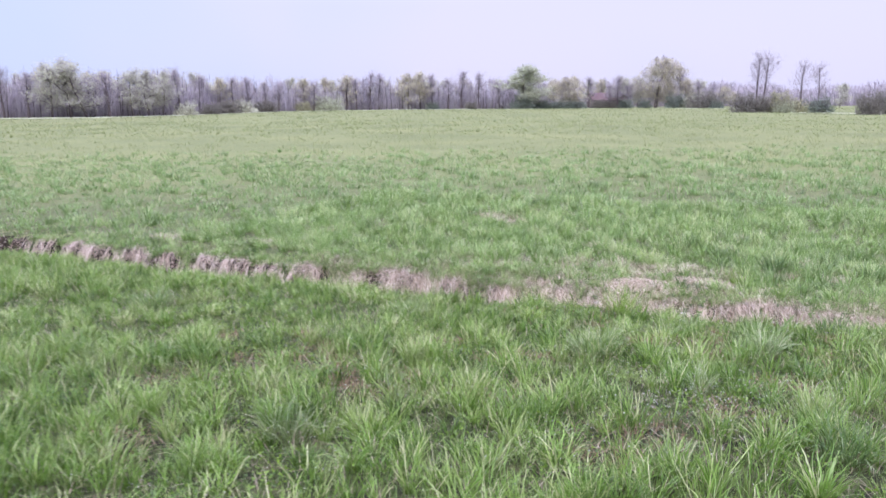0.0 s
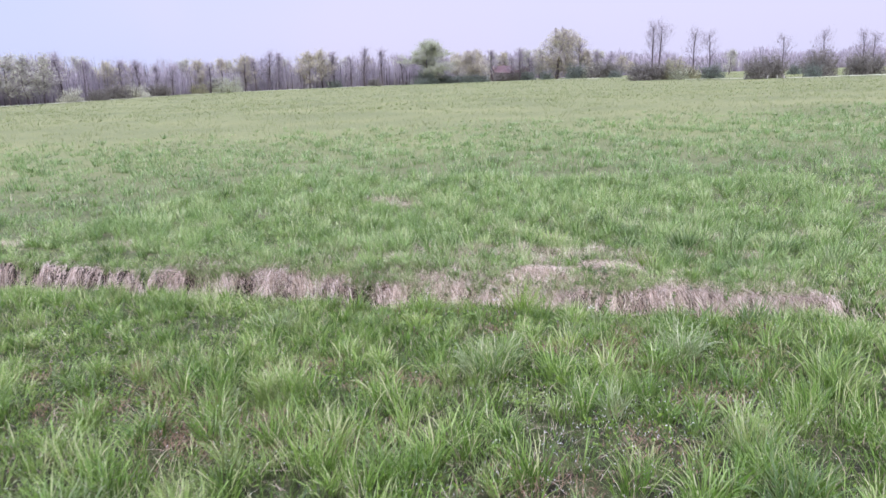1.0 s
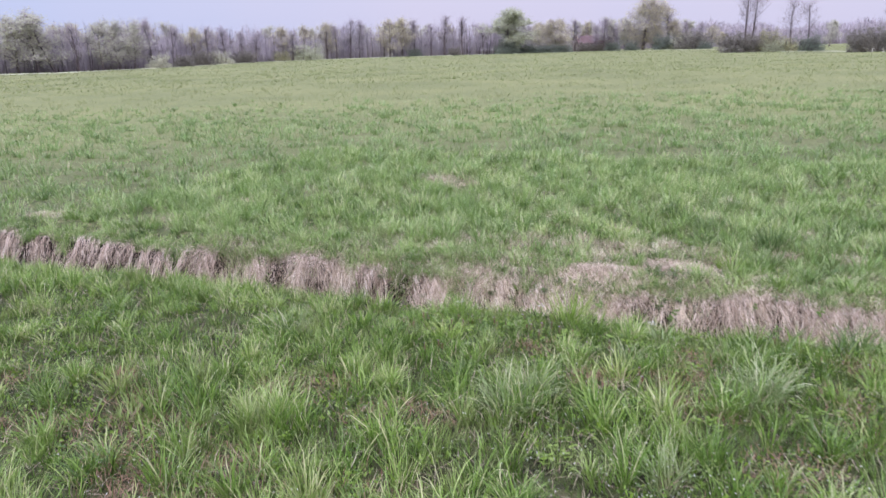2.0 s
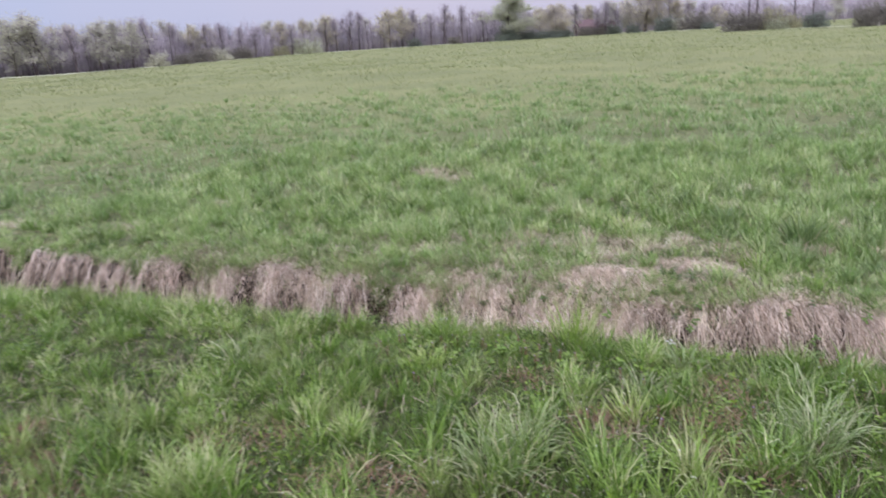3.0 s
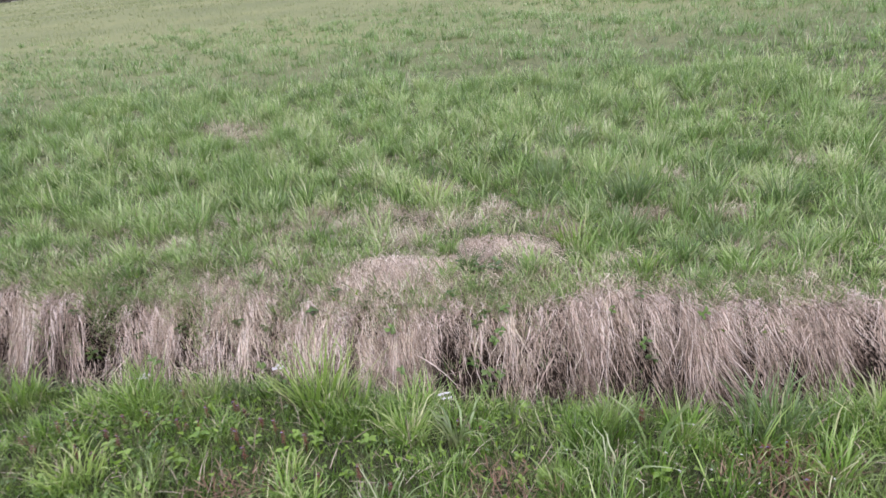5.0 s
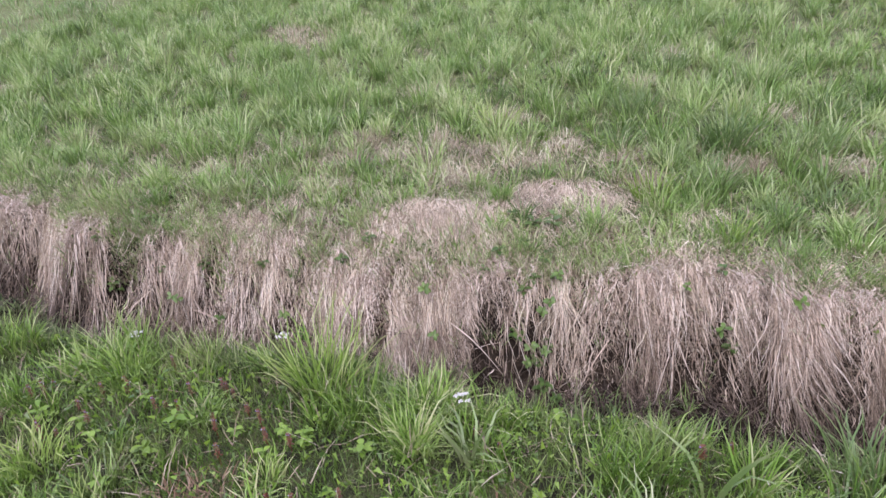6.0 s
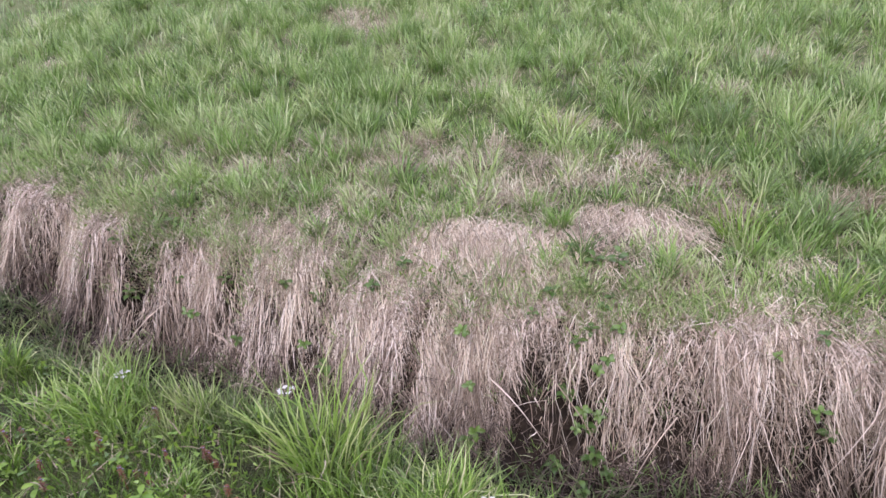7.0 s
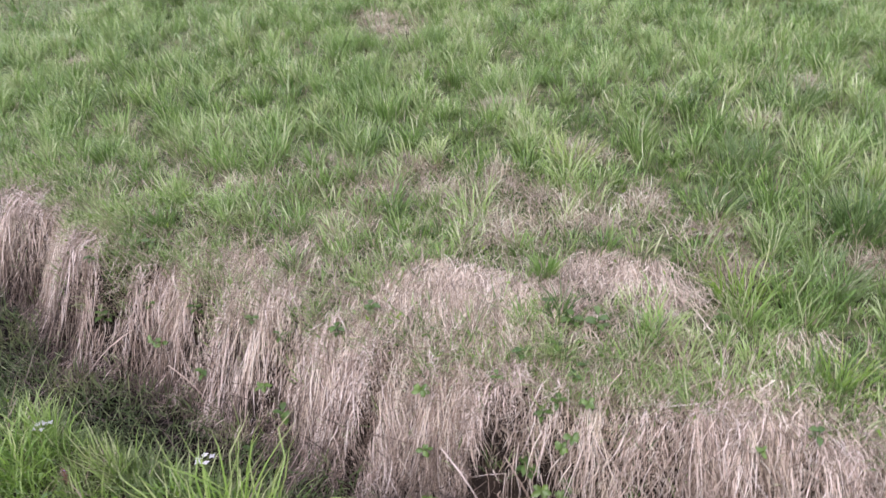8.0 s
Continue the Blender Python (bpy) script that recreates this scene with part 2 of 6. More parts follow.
def field_mat():
    """Floor of the meadow: mossy turf near the ditch that passes gently into the paler, yellower field."""
    m, n, l, bsdf = node_mat("meadow floor")
    a, b = place_noise(n, l, 0.12, 4.0), place_noise(n, l, 3.0, 6.0)
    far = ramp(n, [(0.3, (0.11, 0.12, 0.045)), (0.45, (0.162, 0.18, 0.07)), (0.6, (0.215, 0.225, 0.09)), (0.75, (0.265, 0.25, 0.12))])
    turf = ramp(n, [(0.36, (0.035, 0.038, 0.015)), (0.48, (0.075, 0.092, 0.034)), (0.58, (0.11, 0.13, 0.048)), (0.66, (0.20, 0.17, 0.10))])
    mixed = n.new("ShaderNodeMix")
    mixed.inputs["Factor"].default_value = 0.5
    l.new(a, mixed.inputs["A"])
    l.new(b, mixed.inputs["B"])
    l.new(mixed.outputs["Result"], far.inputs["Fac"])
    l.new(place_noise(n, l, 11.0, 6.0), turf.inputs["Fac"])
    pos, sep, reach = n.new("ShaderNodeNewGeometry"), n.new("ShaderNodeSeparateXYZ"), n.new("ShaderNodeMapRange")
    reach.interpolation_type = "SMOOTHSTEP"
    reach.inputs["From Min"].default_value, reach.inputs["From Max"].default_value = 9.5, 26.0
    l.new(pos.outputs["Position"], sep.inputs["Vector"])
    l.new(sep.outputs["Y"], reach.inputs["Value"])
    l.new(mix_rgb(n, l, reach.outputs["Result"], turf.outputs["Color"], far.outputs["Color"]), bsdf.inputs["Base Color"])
    bsdf.inputs["Roughness"].default_value, bsdf.inputs["Specular IOR Level"].default_value = 0.9, 0.3
    bp = n.new("ShaderNodeBump")
    bp.inputs["Strength"].default_value, bp.inputs["Distance"].default_value = 0.6, 0.05
    l.new(b, bp.inputs["Height"])
    l.new(bp.outputs["Normal"], bsdf.inputs["Normal"])
    return m


meadow_soil = field_mat()
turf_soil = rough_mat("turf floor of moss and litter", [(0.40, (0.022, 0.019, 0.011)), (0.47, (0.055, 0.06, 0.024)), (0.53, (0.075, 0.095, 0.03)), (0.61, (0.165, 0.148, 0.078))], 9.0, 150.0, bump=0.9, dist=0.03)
# near-black ditch earth and mud: wet ground, with shade put into its colour
bank_soil = rough_mat("ditch earth darkened for shade", [(0.3, (0.008, 0.006, 0.005)), (0.5, (0.018, 0.013, 0.010)), (0.68, (0.05, 0.036, 0.025))], 2.5, 22.0, bump=0.8, dist=0.03, spec=0.1)
mud_mat = rough_mat("wet ditch mud darkened for shade", [(0.35, (0.006, 0.005, 0.004)), (0.55, (0.011, 0.009, 0.006)), (0.7, (0.018, 0.018, 0.009))], 2.0, 24.0, rough=0.85, bump=0.9, dist=0.04, spec=0.06)
bark_mat = rough_mat("grey bark", [(0.3, (0.075, 0.058, 0.062)), (0.6, (0.13, 0.105, 0.11)), (0.75, (0.22, 0.19, 0.19))], 1.2, 8.0, bump=0.7, dist=0.04)
# twigs paled towards grey-violet, distance haze put into their colour
HAZY_TWIG = [(0.0, (0.28, 0.245, 0.285)), (0.5, (0.38, 0.34, 0.385)), (1.0, (0.50, 0.455, 0.495))]


# far crown colours, lightened to carry some distance haze
def hazy_crown_mat(name, stops, thin=0.5):
    return blade_mat(name, stops, stops[len(stops) // 2][1], 0.3, stops[-1][1], 0.2, stops[0][1], thin=thin, rough=0.7, patch_scale=0.4)


twig_mat = hazy_crown_mat("haze-tinted grey-violet twigs", HAZY_TWIG, 0.1)
leaf_pale = hazy_crown_mat("pale budding leaves", [(0.0, (0.50, 0.50, 0.39)), (0.5, (0.60, 0.60, 0.46)), (1.0, (0.70, 0.70, 0.56))])
leaf_yellow = hazy_crown_mat("yellow catkins", [(0.0, (0.54, 0.50, 0.31)), (0.5, (0.63, 0.59, 0.38)), (1.0, (0.70, 0.67, 0.46))])
leaf_green = hazy_crown_mat("spring leaves", [(0.0, (0.42, 0.44, 0.31)), (0.5, (0.51, 0.54, 0.38)), (1.0, (0.60, 0.62, 0.46))])
leaf_lime = hazy_crown_mat("yellow-green buds", [(0.0, (0.33, 0.32, 0.19)), (0.5, (0.42, 0.41, 0.25)), (1.0, (0.50, 0.49, 0.31))])
leaf_dark = hazy_crown_mat("evergreen needles", [(0.0, (0.13, 0.16, 0.135)), (0.5, (0.19, 0.23, 0.185)), (1.0, (0.26, 0.30, 0.24))], 0.4)
leaf_brown = hazy_crown_mat("brown thicket twigs", [(0.0, (0.16, 0.15, 0.13)), (0.5, (0.22, 0.205, 0.175)), (1.0, (0.31, 0.285, 0.24))], 0.4)
roof_mat = rough_mat("red-brown roof tiles", [(0.3, (0.11, 0.07, 0.075)), (0.7, (0.19, 0.13, 0.135))], 0.8, 5.0, bump=0.3)
wall_mat = rough_mat("weathered pink plaster", [(0.3, (0.20, 0.16, 0.16)), (0.7, (0.30, 0.25, 0.25))], 0.5, 4.0, bump=0.2)
white_paint = rough_mat("white paint", [(0.3, (0.70, 0.70, 0.70)), (0.7, (0.82, 0.82, 0.81))], 0.8, 9.0, rough=0.6, bump=0.1)
glass_mat = rough_mat("dark window glass", [(0.3, (0.03, 0.035, 0.04)), (0.7, (0.05, 0.055, 0.06))], 1.0, 3.0, rough=0.1, bump=0.0)
post_mat = rough_mat("pale post wood", [(0.3, (0.42, 0.40, 0.36)), (0.7, (0.56, 0.54, 0.50))], 2.0, 12.0, bump=0.3)
track_mat = rough_mat("dry farm track", [(0.3, (0.34, 0.36, 0.23)), (0.7, (0.45, 0.46, 0.32))], 0.4, 3.0, bump=0.3)

# ---- the lie of the land ----
DITCH_SLOPE = 0.46
DN = 1 / math.sqrt(1 + DITCH_SLOPE ** 2)


def soft(a, b, v):
    t = np.clip((v - a) / (b - a), 0, 1)
    return t * t * (3 - 2 * t)


def wave(x, y, f, seed):
    """A cheap smooth unevenness, about -1 to 1."""
    return (np.sin(f * (x * 1.0 + 0.31 * y) + seed) + np.sin(f * 1.7 * (0.42 * x - y) + 2.1 * seed) + np.sin(f * 2.9 * (0.8 * x + 0.6 * y) + 3.3 * seed) * 0.6) / 2.6


def bulge(along):
    """How far the top of the far bank stands back from its even course."""
    return 0.13 * np.exp(-((along - 3.85) / 0.65) ** 2) - 0.16 * np.exp(-((along - 2.35) / 0.5) ** 2) - 0.07 * np.exp(-((along - 0.25) / 0.35) ** 2)


def foot(along):
    """Where the face of the far bank meets the bed, counted from its top."""
    return -0.34 - 0.15 * np.exp(-((along - 1.8) / 0.8) ** 2) + 0.07 * soft(2.7, 3.3, along)


def ditch(x, y):
    """Metres along the ditch and metres across it, counted from the top of its far bank (plus: the meadow)."""
    along = (x - DITCH_SLOPE * (y - 9.2)) * DN
    across = (y - 9.2 + DITCH_SLOPE * x) * DN
    return along, across + 0.07 * np.sin(1.9 * along + 0.6) + 0.04 * np.sin(4.7 * along) - bulge(along)


def on_ditch(along, across):
    across = across - 0.07 * np.sin(1.9 * along + 0.6) - 0.04 * np.sin(4.7 * along) + bulge(along)
    return (along + DITCH_SLOPE * across) * DN, 9.2 + (across - DITCH_SLOPE * along) * DN


def ground(x, y):
    x, y = np.asarray(x, float), np.asarray(y, float)
    along, d = ditch(x, y)
    dn = d + bulge(along)
    near = 0.04 - 0.058 * np.clip(y, -3, 9) + 0.025 * wave(x, y, 2.3, 1.0)
    near = near - 0.05 * soft(-1.75, -1.15, dn)
    meadow = -0.47 + 0.10 * soft(0.2, 9, d) + 0.03 * wave(x, y, 1.7, 2.0) * soft(0.3, 1.5, d) + 0.05 * wave(x, y, 0.3, 4.0) * soft(10, 40, d)
    meadow = meadow + 0.05 * np.exp(-((d - 0.42) / 0.22) ** 2) * (0.5 + 0.5 * np.sin(2.3 * along + 1.5))
    meadow = meadow - 0.09 * (1 - soft(-0.1, 0.6, d))
    # far out the field falls gently towards the east
    meadow = meadow - np.where(x > 0, 0.0068, 0.003) * x * soft(18, 70, y)
    bed = -1.05 + 0.02 * wave(x, y, 3.0, 6.0)
    rough_face = 0.03 * np.sin(9.0 * along + 1.0) + 0.02 * np.sin(21.0 * along)
    return bed + (meadow - bed) * soft(foot(along), 0.07, d + rough_face) + (near - bed) * (1 - soft(-1.22, -0.74, dn - 0.06 * soft(2.5, 3.2, along)))


# ---- mesh makers ----
def raw_mesh(name, verts, faces3, faces4, uv=None):
    """A mesh from arrays of corners, triangles and quads; uv: for each corner the blade's own tone (0 to 1) and the height along it."""
    me = bpy.data.meshes.new(name)
    verts, faces3, faces4 = np.asarray(verts, np.float32), np.asarray(faces3, np.int32).reshape(-1, 3), np.asarray(faces4, np.int32).reshape(-1, 4)
    idx = np.concatenate([faces4.ravel(), faces3.ravel()])
    starts = np.concatenate([np.arange(len(faces4)) * 4, len(faces4) * 4 + np.arange(len(faces3)) * 3]).astype(np.int32)
    me.vertices.add(len(verts))
    me.vertices.foreach_set("co", verts.ravel())
    me.loops.add(len(idx))
    me.loops.foreach_set("vertex_index", idx)
    me.polygons.add(len(starts))
    me.polygons.foreach_set("loop_start", starts)
    me.polygons.foreach_set("use_smooth", np.ones(len(starts), bool))
    if uv is not None:
        layer = me.uv_layers.new(name="UVMap")
        layer.data.foreach_set("uv", np.asarray(uv, np.float32)[idx].ravel())
    me.update(calc_edges=True)
    return me


tones = np.random.default_rng(99)


def toned(v, pieces):
    """One tone for each of so many equal pieces, beside the height v."""
    v = np.asarray(v, float)
    return np.stack([np.repeat(tones.uniform(0, 1, pieces), len(v) // pieces), v], 1)


def ribbon_arrays(P, W, side, tone=None):
    """Blades: P (n, k, 3) lines from foot to tip, W (n,) width at the foot, side (n, 3) the way across."""
    n, k, _ = P.shape
    t = np.linspace(0, 1, k)
    w = 0.5 * W[:, None] * (1 - 0.25 * t - 0.55 * t ** 3)[None, :]
    a = P[:, :-1] - side[:, None, :] * w[:, :-1, None]
    b = P[:, :-1] + side[:, None, :] * w[:, :-1, None]
    verts = np.concatenate([np.stack([a, b], 2).reshape(n, 2 * (k - 1), 3), P[:, -1:]], 1)
    m = 2 * (k - 1) + 1
    base = (np.arange(n) * m)[:, None, None]
    q = np.array([[2 * j, 2 * j + 1, 2 * j + 3, 2 * j + 2] for j in range(k - 2)], int).reshape(-1, 4)
    f4 = (base + q[None]).reshape(-1, 4)
    f3 = (base + np.array([[2 * (k - 2), 2 * (k - 2) + 1, 2 * (k - 1)]])[None]).reshape(-1, 3)
    v = np.concatenate([np.repeat(t[:-1], 2), [1.0]])
    tone = np.repeat(tones.uniform(0, 1, n) if tone is None else tone, m)
    return verts.reshape(-1, 3), f3, f4, np.stack([tone, np.tile(v, n)], 1)


def join(arrays):
    vs, f3s, f4s, us, o = [], [], [], [], 0
    for v, f3, f4, u in arrays:
        vs.append(v), f3s.append(f3 + o), f4s.append(f4 + o), us.append(u)
        o += len(v)
    return np.concatenate(vs), np.concatenate(f3s), np.concatenate(f4s), np.concatenate(us)


def blade_lines(r, x, y, z, h, heading, a0, a1, k):
    """Lines that lean by a0 at the foot and bend by a1 more towards the tip."""
    n = len(x)
    j = (np.arange(k - 1) + 0.5) / (k - 1)
    th = a0[:, None] + a1[:, None] * j[None] ** 1.3
    step = (h / (k - 1))[:, None]
    out, up = np.cumsum(np.sin(th) * step, 1), np.cumsum(np.cos(th) * step, 1)
    wig = heading[:, None] + r.normal(0, 0.12, (n, k - 1)).cumsum(1)
    P = np.zeros((n, k, 3))
    P[:, :, 0], P[:, :, 1], P[:, :, 2] = x[:, None], y[:, None], z[:, None]
    P[:, 1:, 0] += out * np.cos(wig)
    P[:, 1:, 1] += out * np.sin(wig)
    P[:, 1:, 2] += up
    return P


def across_way(r, heading, spread=0.9):
    a = heading + math.pi / 2 + r.normal(0, spread, len(heading))
    return np.stack([np.cos(a), np.sin(a), np.zeros(len(a))], 1)


def tuft_blades(r, cx, cy, radius, height, count, width, bend, k=4):
    """Blades of many tufts at once: per tuft its centre, radius, height, blade count, and how far it spreads."""
    i = np.repeat(np.arange(len(cx)), count)
    n = len(i)
    turn, rad = r.uniform(0, 2 * math.pi, n), np.sqrt(r.uniform(0, 1, n))
    x, y = cx[i] + radius[i] * rad * np.cos(turn), cy[i] + radius[i] * rad * np.sin(turn)
    heading = turn + r.normal(0, 0.7, n)
    h = height[i] * r.uniform(0.55, 1.15, n)
    a0 = np.abs(r.normal(0.04, 0.15, n)) + 0.22 * rad
    a1 = bend[i] * r.uniform(0.2, 1.3, n)
    P = blade_lines(r, x, y, ground(x, y) - 0.01, h, heading, a0, a1, k)
    own = np.clip(0.5 + 0.36 * wave(cx, cy, 8.5, 1.7) + 0.26 * wave(cx, cy, 3.1, 2.9) + r.normal(0, 0.24, len(cx)), 0, 1)
    # one blade in seven made pale: dry blades, and glints put into colour
    tone = np.clip(0.62 * own[i] + 0.38 * r.uniform(0, 1, n) + (r.uniform(0, 1, n) > 0.86) * 0.5, 0, 1)
    tone = np.clip(0.41 + 1.2 * (tone - 0.46), 0, 1)
    return ribbon_arrays(P, width[i] * r.uniform(0.7, 1.3, n), across_way(r, heading), tone)


def part(name, data, material, parent, label="", kind=""):
    """Links a mesh (or a bmesh) as one object under a thing."""
    if isinstance(data, bmesh.types.BMesh):
        me = bpy.data.meshes.new(name)
        data.to_mesh(me)
        data.free()
        data = me
    if material and not data.materials:
        data.materials.append(material)
    ob = new(name, data)
    ob.parent = parent
    return tagged(ob, label=label, kind=kind)


def tube_arrays(lines, sides=5):
    """Tapering limbs: each line is a pair of points (k, 3) and radii (k,)."""
    out = []
    for pts, rad in lines:
        pts, rad = np.asarray(pts, float), np.asarray(rad, float)
        k = len(pts)
        way = pts[-1] - pts[0]
        way = way / (np.linalg.norm(way) + 1e-9)
        u = np.cross(way, [0.3, 0.9, 0.2] if abs(way[2]) > 0.8 else [0, 0, 1.0])
        u /= np.linalg.norm(u)
        v = np.cross(way, u)
        a = np.arange(sides) * 2 * math.pi / sides
        ring = np.cos(a)[:, None] * u + np.sin(a)[:, None] * v
        V = (pts[:, None, :] + ring[None] * rad[:, None, None]).reshape(-1, 3)
        f4 = [[j * sides + i, j * sides + (i + 1) % sides, (j + 1) * sides + (i + 1) % sides, (j + 1) * sides + i] for j in range(k - 1) for i in range(sides)]
        top = (k - 1) * sides
        f3 = [[top, top + i, top + i + 1] for i in range(1, sides - 1)]
        out.append((V, np.array(f3, int).reshape(-1, 3), np.array(f4, int), toned(np.repeat(np.linspace(0, 1, k), sides), 1)))
    return join(out)


def leaf_arrays(r, centres, size):
    """Small tilted diamonds, one for each centre."""
    n = len(centres)
    a = r.normal(0, 1, (n, 3))
    a /= np.linalg.norm(a, axis=1)[:, None]
    b = np.cross(a, r.normal(0, 1, (n, 3)))
    b /= np.linalg.norm(b, axis=1)[:, None]
    s = size * r.uniform(0.6, 1.4, n)[:, None]
    V = np.stack([centres - a * s - b * s * 0.5, centres - a * s + b * s * 0.5, centres + a * s], 1).reshape(-1, 3)
    f3 = np.arange(3 * n).reshape(n, 3)
    return V, f3, np.zeros((0, 4), int), toned(np.tile([0.0, 0.0, 1.0], n), n)


def mesh_of(name, arrays, material):
    me = raw_mesh(name, *arrays)
    me.materials.append(material)
    return me


# ---- the setting ----
def axis(fine_a, fine_b, step, reach):
    mid = np.arange(fine_a, fine_b + step / 2, step)
    grow = step * np.cumsum(1.22 ** np.arange(1, 70))
    grow = grow[grow < reach]
    return np.concatenate([fine_a - grow[::-1], mid, fine_b + grow])


gx, gy = axis(-6, 8, 0.1, 2600), axis(1.0, 13.0, 0.1, 2600)
GX, GY = np.meshgrid(gx, gy)
V = np.stack([GX, GY, ground(GX, GY)], 2).reshape(-1, 3)
ny, nx = GX.shape
I = np.arange(nx * ny).reshape(ny, nx)
quads = np.stack([I[:-1, :-1], I[:-1, 1:], I[1:, 1:], I[1:, :-1]], 2).reshape(-1, 4)
me = raw_mesh("ground", V, np.zeros((0, 3), int), quads)
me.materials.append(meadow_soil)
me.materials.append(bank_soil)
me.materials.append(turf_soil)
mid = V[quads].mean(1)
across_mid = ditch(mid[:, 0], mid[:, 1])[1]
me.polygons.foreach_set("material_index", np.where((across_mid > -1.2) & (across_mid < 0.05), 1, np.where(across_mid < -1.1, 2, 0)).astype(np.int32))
tagged(new("ground", me), "flat grassy meadow floor cut by a shallow ditch", "ground", kind="structure")

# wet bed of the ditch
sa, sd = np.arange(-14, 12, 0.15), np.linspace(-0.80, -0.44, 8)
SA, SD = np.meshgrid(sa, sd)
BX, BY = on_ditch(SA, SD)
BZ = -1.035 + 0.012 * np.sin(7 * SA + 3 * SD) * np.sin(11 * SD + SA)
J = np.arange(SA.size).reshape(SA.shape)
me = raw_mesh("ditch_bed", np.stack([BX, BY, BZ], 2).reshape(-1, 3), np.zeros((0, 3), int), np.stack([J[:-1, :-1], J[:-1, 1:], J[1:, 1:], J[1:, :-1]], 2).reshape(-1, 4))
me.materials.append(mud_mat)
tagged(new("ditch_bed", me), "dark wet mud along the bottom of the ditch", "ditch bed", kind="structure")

# ---- grass ----
# bare or dry places among the grass: x, y, radius
DRY = [
    (1.05, 13.4, 0.55), (0.72, 13.9, 0.42), (4.07, 10.57, 0.12), (4.68, 9.5, 0.16), (5.78, 9.4, 0.2), (-0.58, 10.67, 0.2), (1.31, 10.02, 0.16), (1.74, 9.57, 0.28),
    (0.87, 9.63, 0.16), (2.06, 9.65, 0.22), (2.72, 9.51, 0.2), (3.22, 9.45, 0.15), (3.55, 9.1, 0.16), (4.17, 8.78, 0.14), (4.7, 8.57, 0.12), (4.49, 7.99, 0.25),
    (-2.85, 11.6, 0.25), (-4.66, 12.06, 0.3), (5.07, 8.9, 0.18), (2.9, 10.1, 0.2), (2.3, 9.2, 0.2), (1.6, 9.1, 0.15), (2.9, 9.2, 0.15), (3.6, 8.75, 0.15), (2.45, 9.75, 0.2),
    (-1.97, 12.58, 0.15), (2.35, 11.07, 0.22), (4.48, 11.3, 0.18), (2.52, 9.08, 0.2), (1.89, 10.02, 0.16),
]
HERBY = [(1.1, 6.9, 0.42), (1.9, 6.5, 0.35), (0.75, 7.1, 0.3), (2.6, 6.55, 0.28), (1.5, 6.75, 0.3), (2.2, 5.8, 0.3)]
BARE = [
    (-0.3, 4.9, 0.26), (-0.9, 5.3, 0.3), (0.4, 5.5, 0.25), (2.4, 6.1, 0.16), (2.9, 5.2, 0.22), (0.1, 5.9, 0.2), (3.3, 5.95, 0.2), (-1.9, 4.9, 0.3), (-1.34, 5.4, 0.22), (-0.54, 4.55, 0.24),
    (0.37, 4.6, 0.26), (1.19, 3.85, 0.24), (-1.8, 3.8, 0.2), (0.88, 3.45, 0.2), (2.31, 4.7, 0.22), (1.67, 5.78, 0.14), (2.2, 5.42, 0.16), (1.42, 6.49, 0.14), (3.07, 5.41, 0.16), (2.15, 5.79, 0.1), (1.75, 4.1, 0.2),
    (-1.01, 5.73, 0.22), (-0.25, 5.85, 0.15), (1.65, 5.85, 0.13), (2.15, 5.51, 0.16), (3.37, 5.95, 0.15), (-1.93, 6.17, 0.16), (-1.28, 5.96, 0.16), (-0.66, 4.86, 0.2), (2.3, 5.85, 0.15), (0.75, 5.4, 0.16),
]


# the clumps along the edge: x, y of the crest, half width, strand length, lift
CLUMPS = [
    (-6.9, 12.45, 0.3, 0.5, 0.1), (-5.9, 12.0, 0.3, 0.55, 0.12), (-5.1, 11.6, 0.35, 0.6, 0.14), (-4.0, 11.05, 0.28, 0.5, 0.1), (-3.1, 10.75, 0.25, 0.5, 0.12),
    (-2.45, 10.45, 0.25, 0.5, 0.1), (-1.95, 10.1, 0.22, 0.55, 0.12), (-1.3, 9.85, 0.22, 0.5, 0.1), (-0.66, 9.6, 0.16, 0.6, 0.1), (-0.3, 9.5, 0.14, 0.55, 0.1),
    (0.1, 9.2, 0.15, 0.62, 0.13), (0.74, 8.85, 0.17, 0.7, 0.12), (1.05, 8.62, 0.13, 0.55, 0.09), (1.62, 8.3, 0.16, 0.6, 0.1), (2.0, 8.2, 0.2, 0.6, 0.1), (1.85, 8.34, 0.14, 0.45, 0.08), (2.22, 8.22, 0.15, 0.5, 0.09), (2.55, 8.1, 0.13, 0.45, 0.08),
]
CLUMPS_EAST = [
    (2.4, 7.98, 0.14, 0.62, 0.12), (2.98, 7.82, 0.13, 0.72, 0.17), (3.22, 7.76, 0.13, 0.72, 0.17), (3.5, 7.68, 0.14, 0.7, 0.14), (3.85, 7.62, 0.15, 0.65, 0.12), (3.7, 7.56, 0.14, 0.68, 0.12), (4.03, 7.48, 0.16, 0.66, 0.12), (4.45, 7.24, 0.18, 0.62, 0.1),
    (4.2, 7.4, 0.2, 0.6, 0.1), (4.7, 7.15, 0.22, 0.6, 0.1), (5.3, 6.85, 0.25, 0.6, 0.1), (6.0, 6.5, 0.3, 0.6, 0.1), (6.8, 6.15, 0.3, 0.6, 0.1), (7.6, 5.8, 0.3, 0.6, 0.1), (8.5, 5.4, 0.3, 0.6, 0.1), (9.4, 4.95, 0.3, 0.6, 0.1),
]
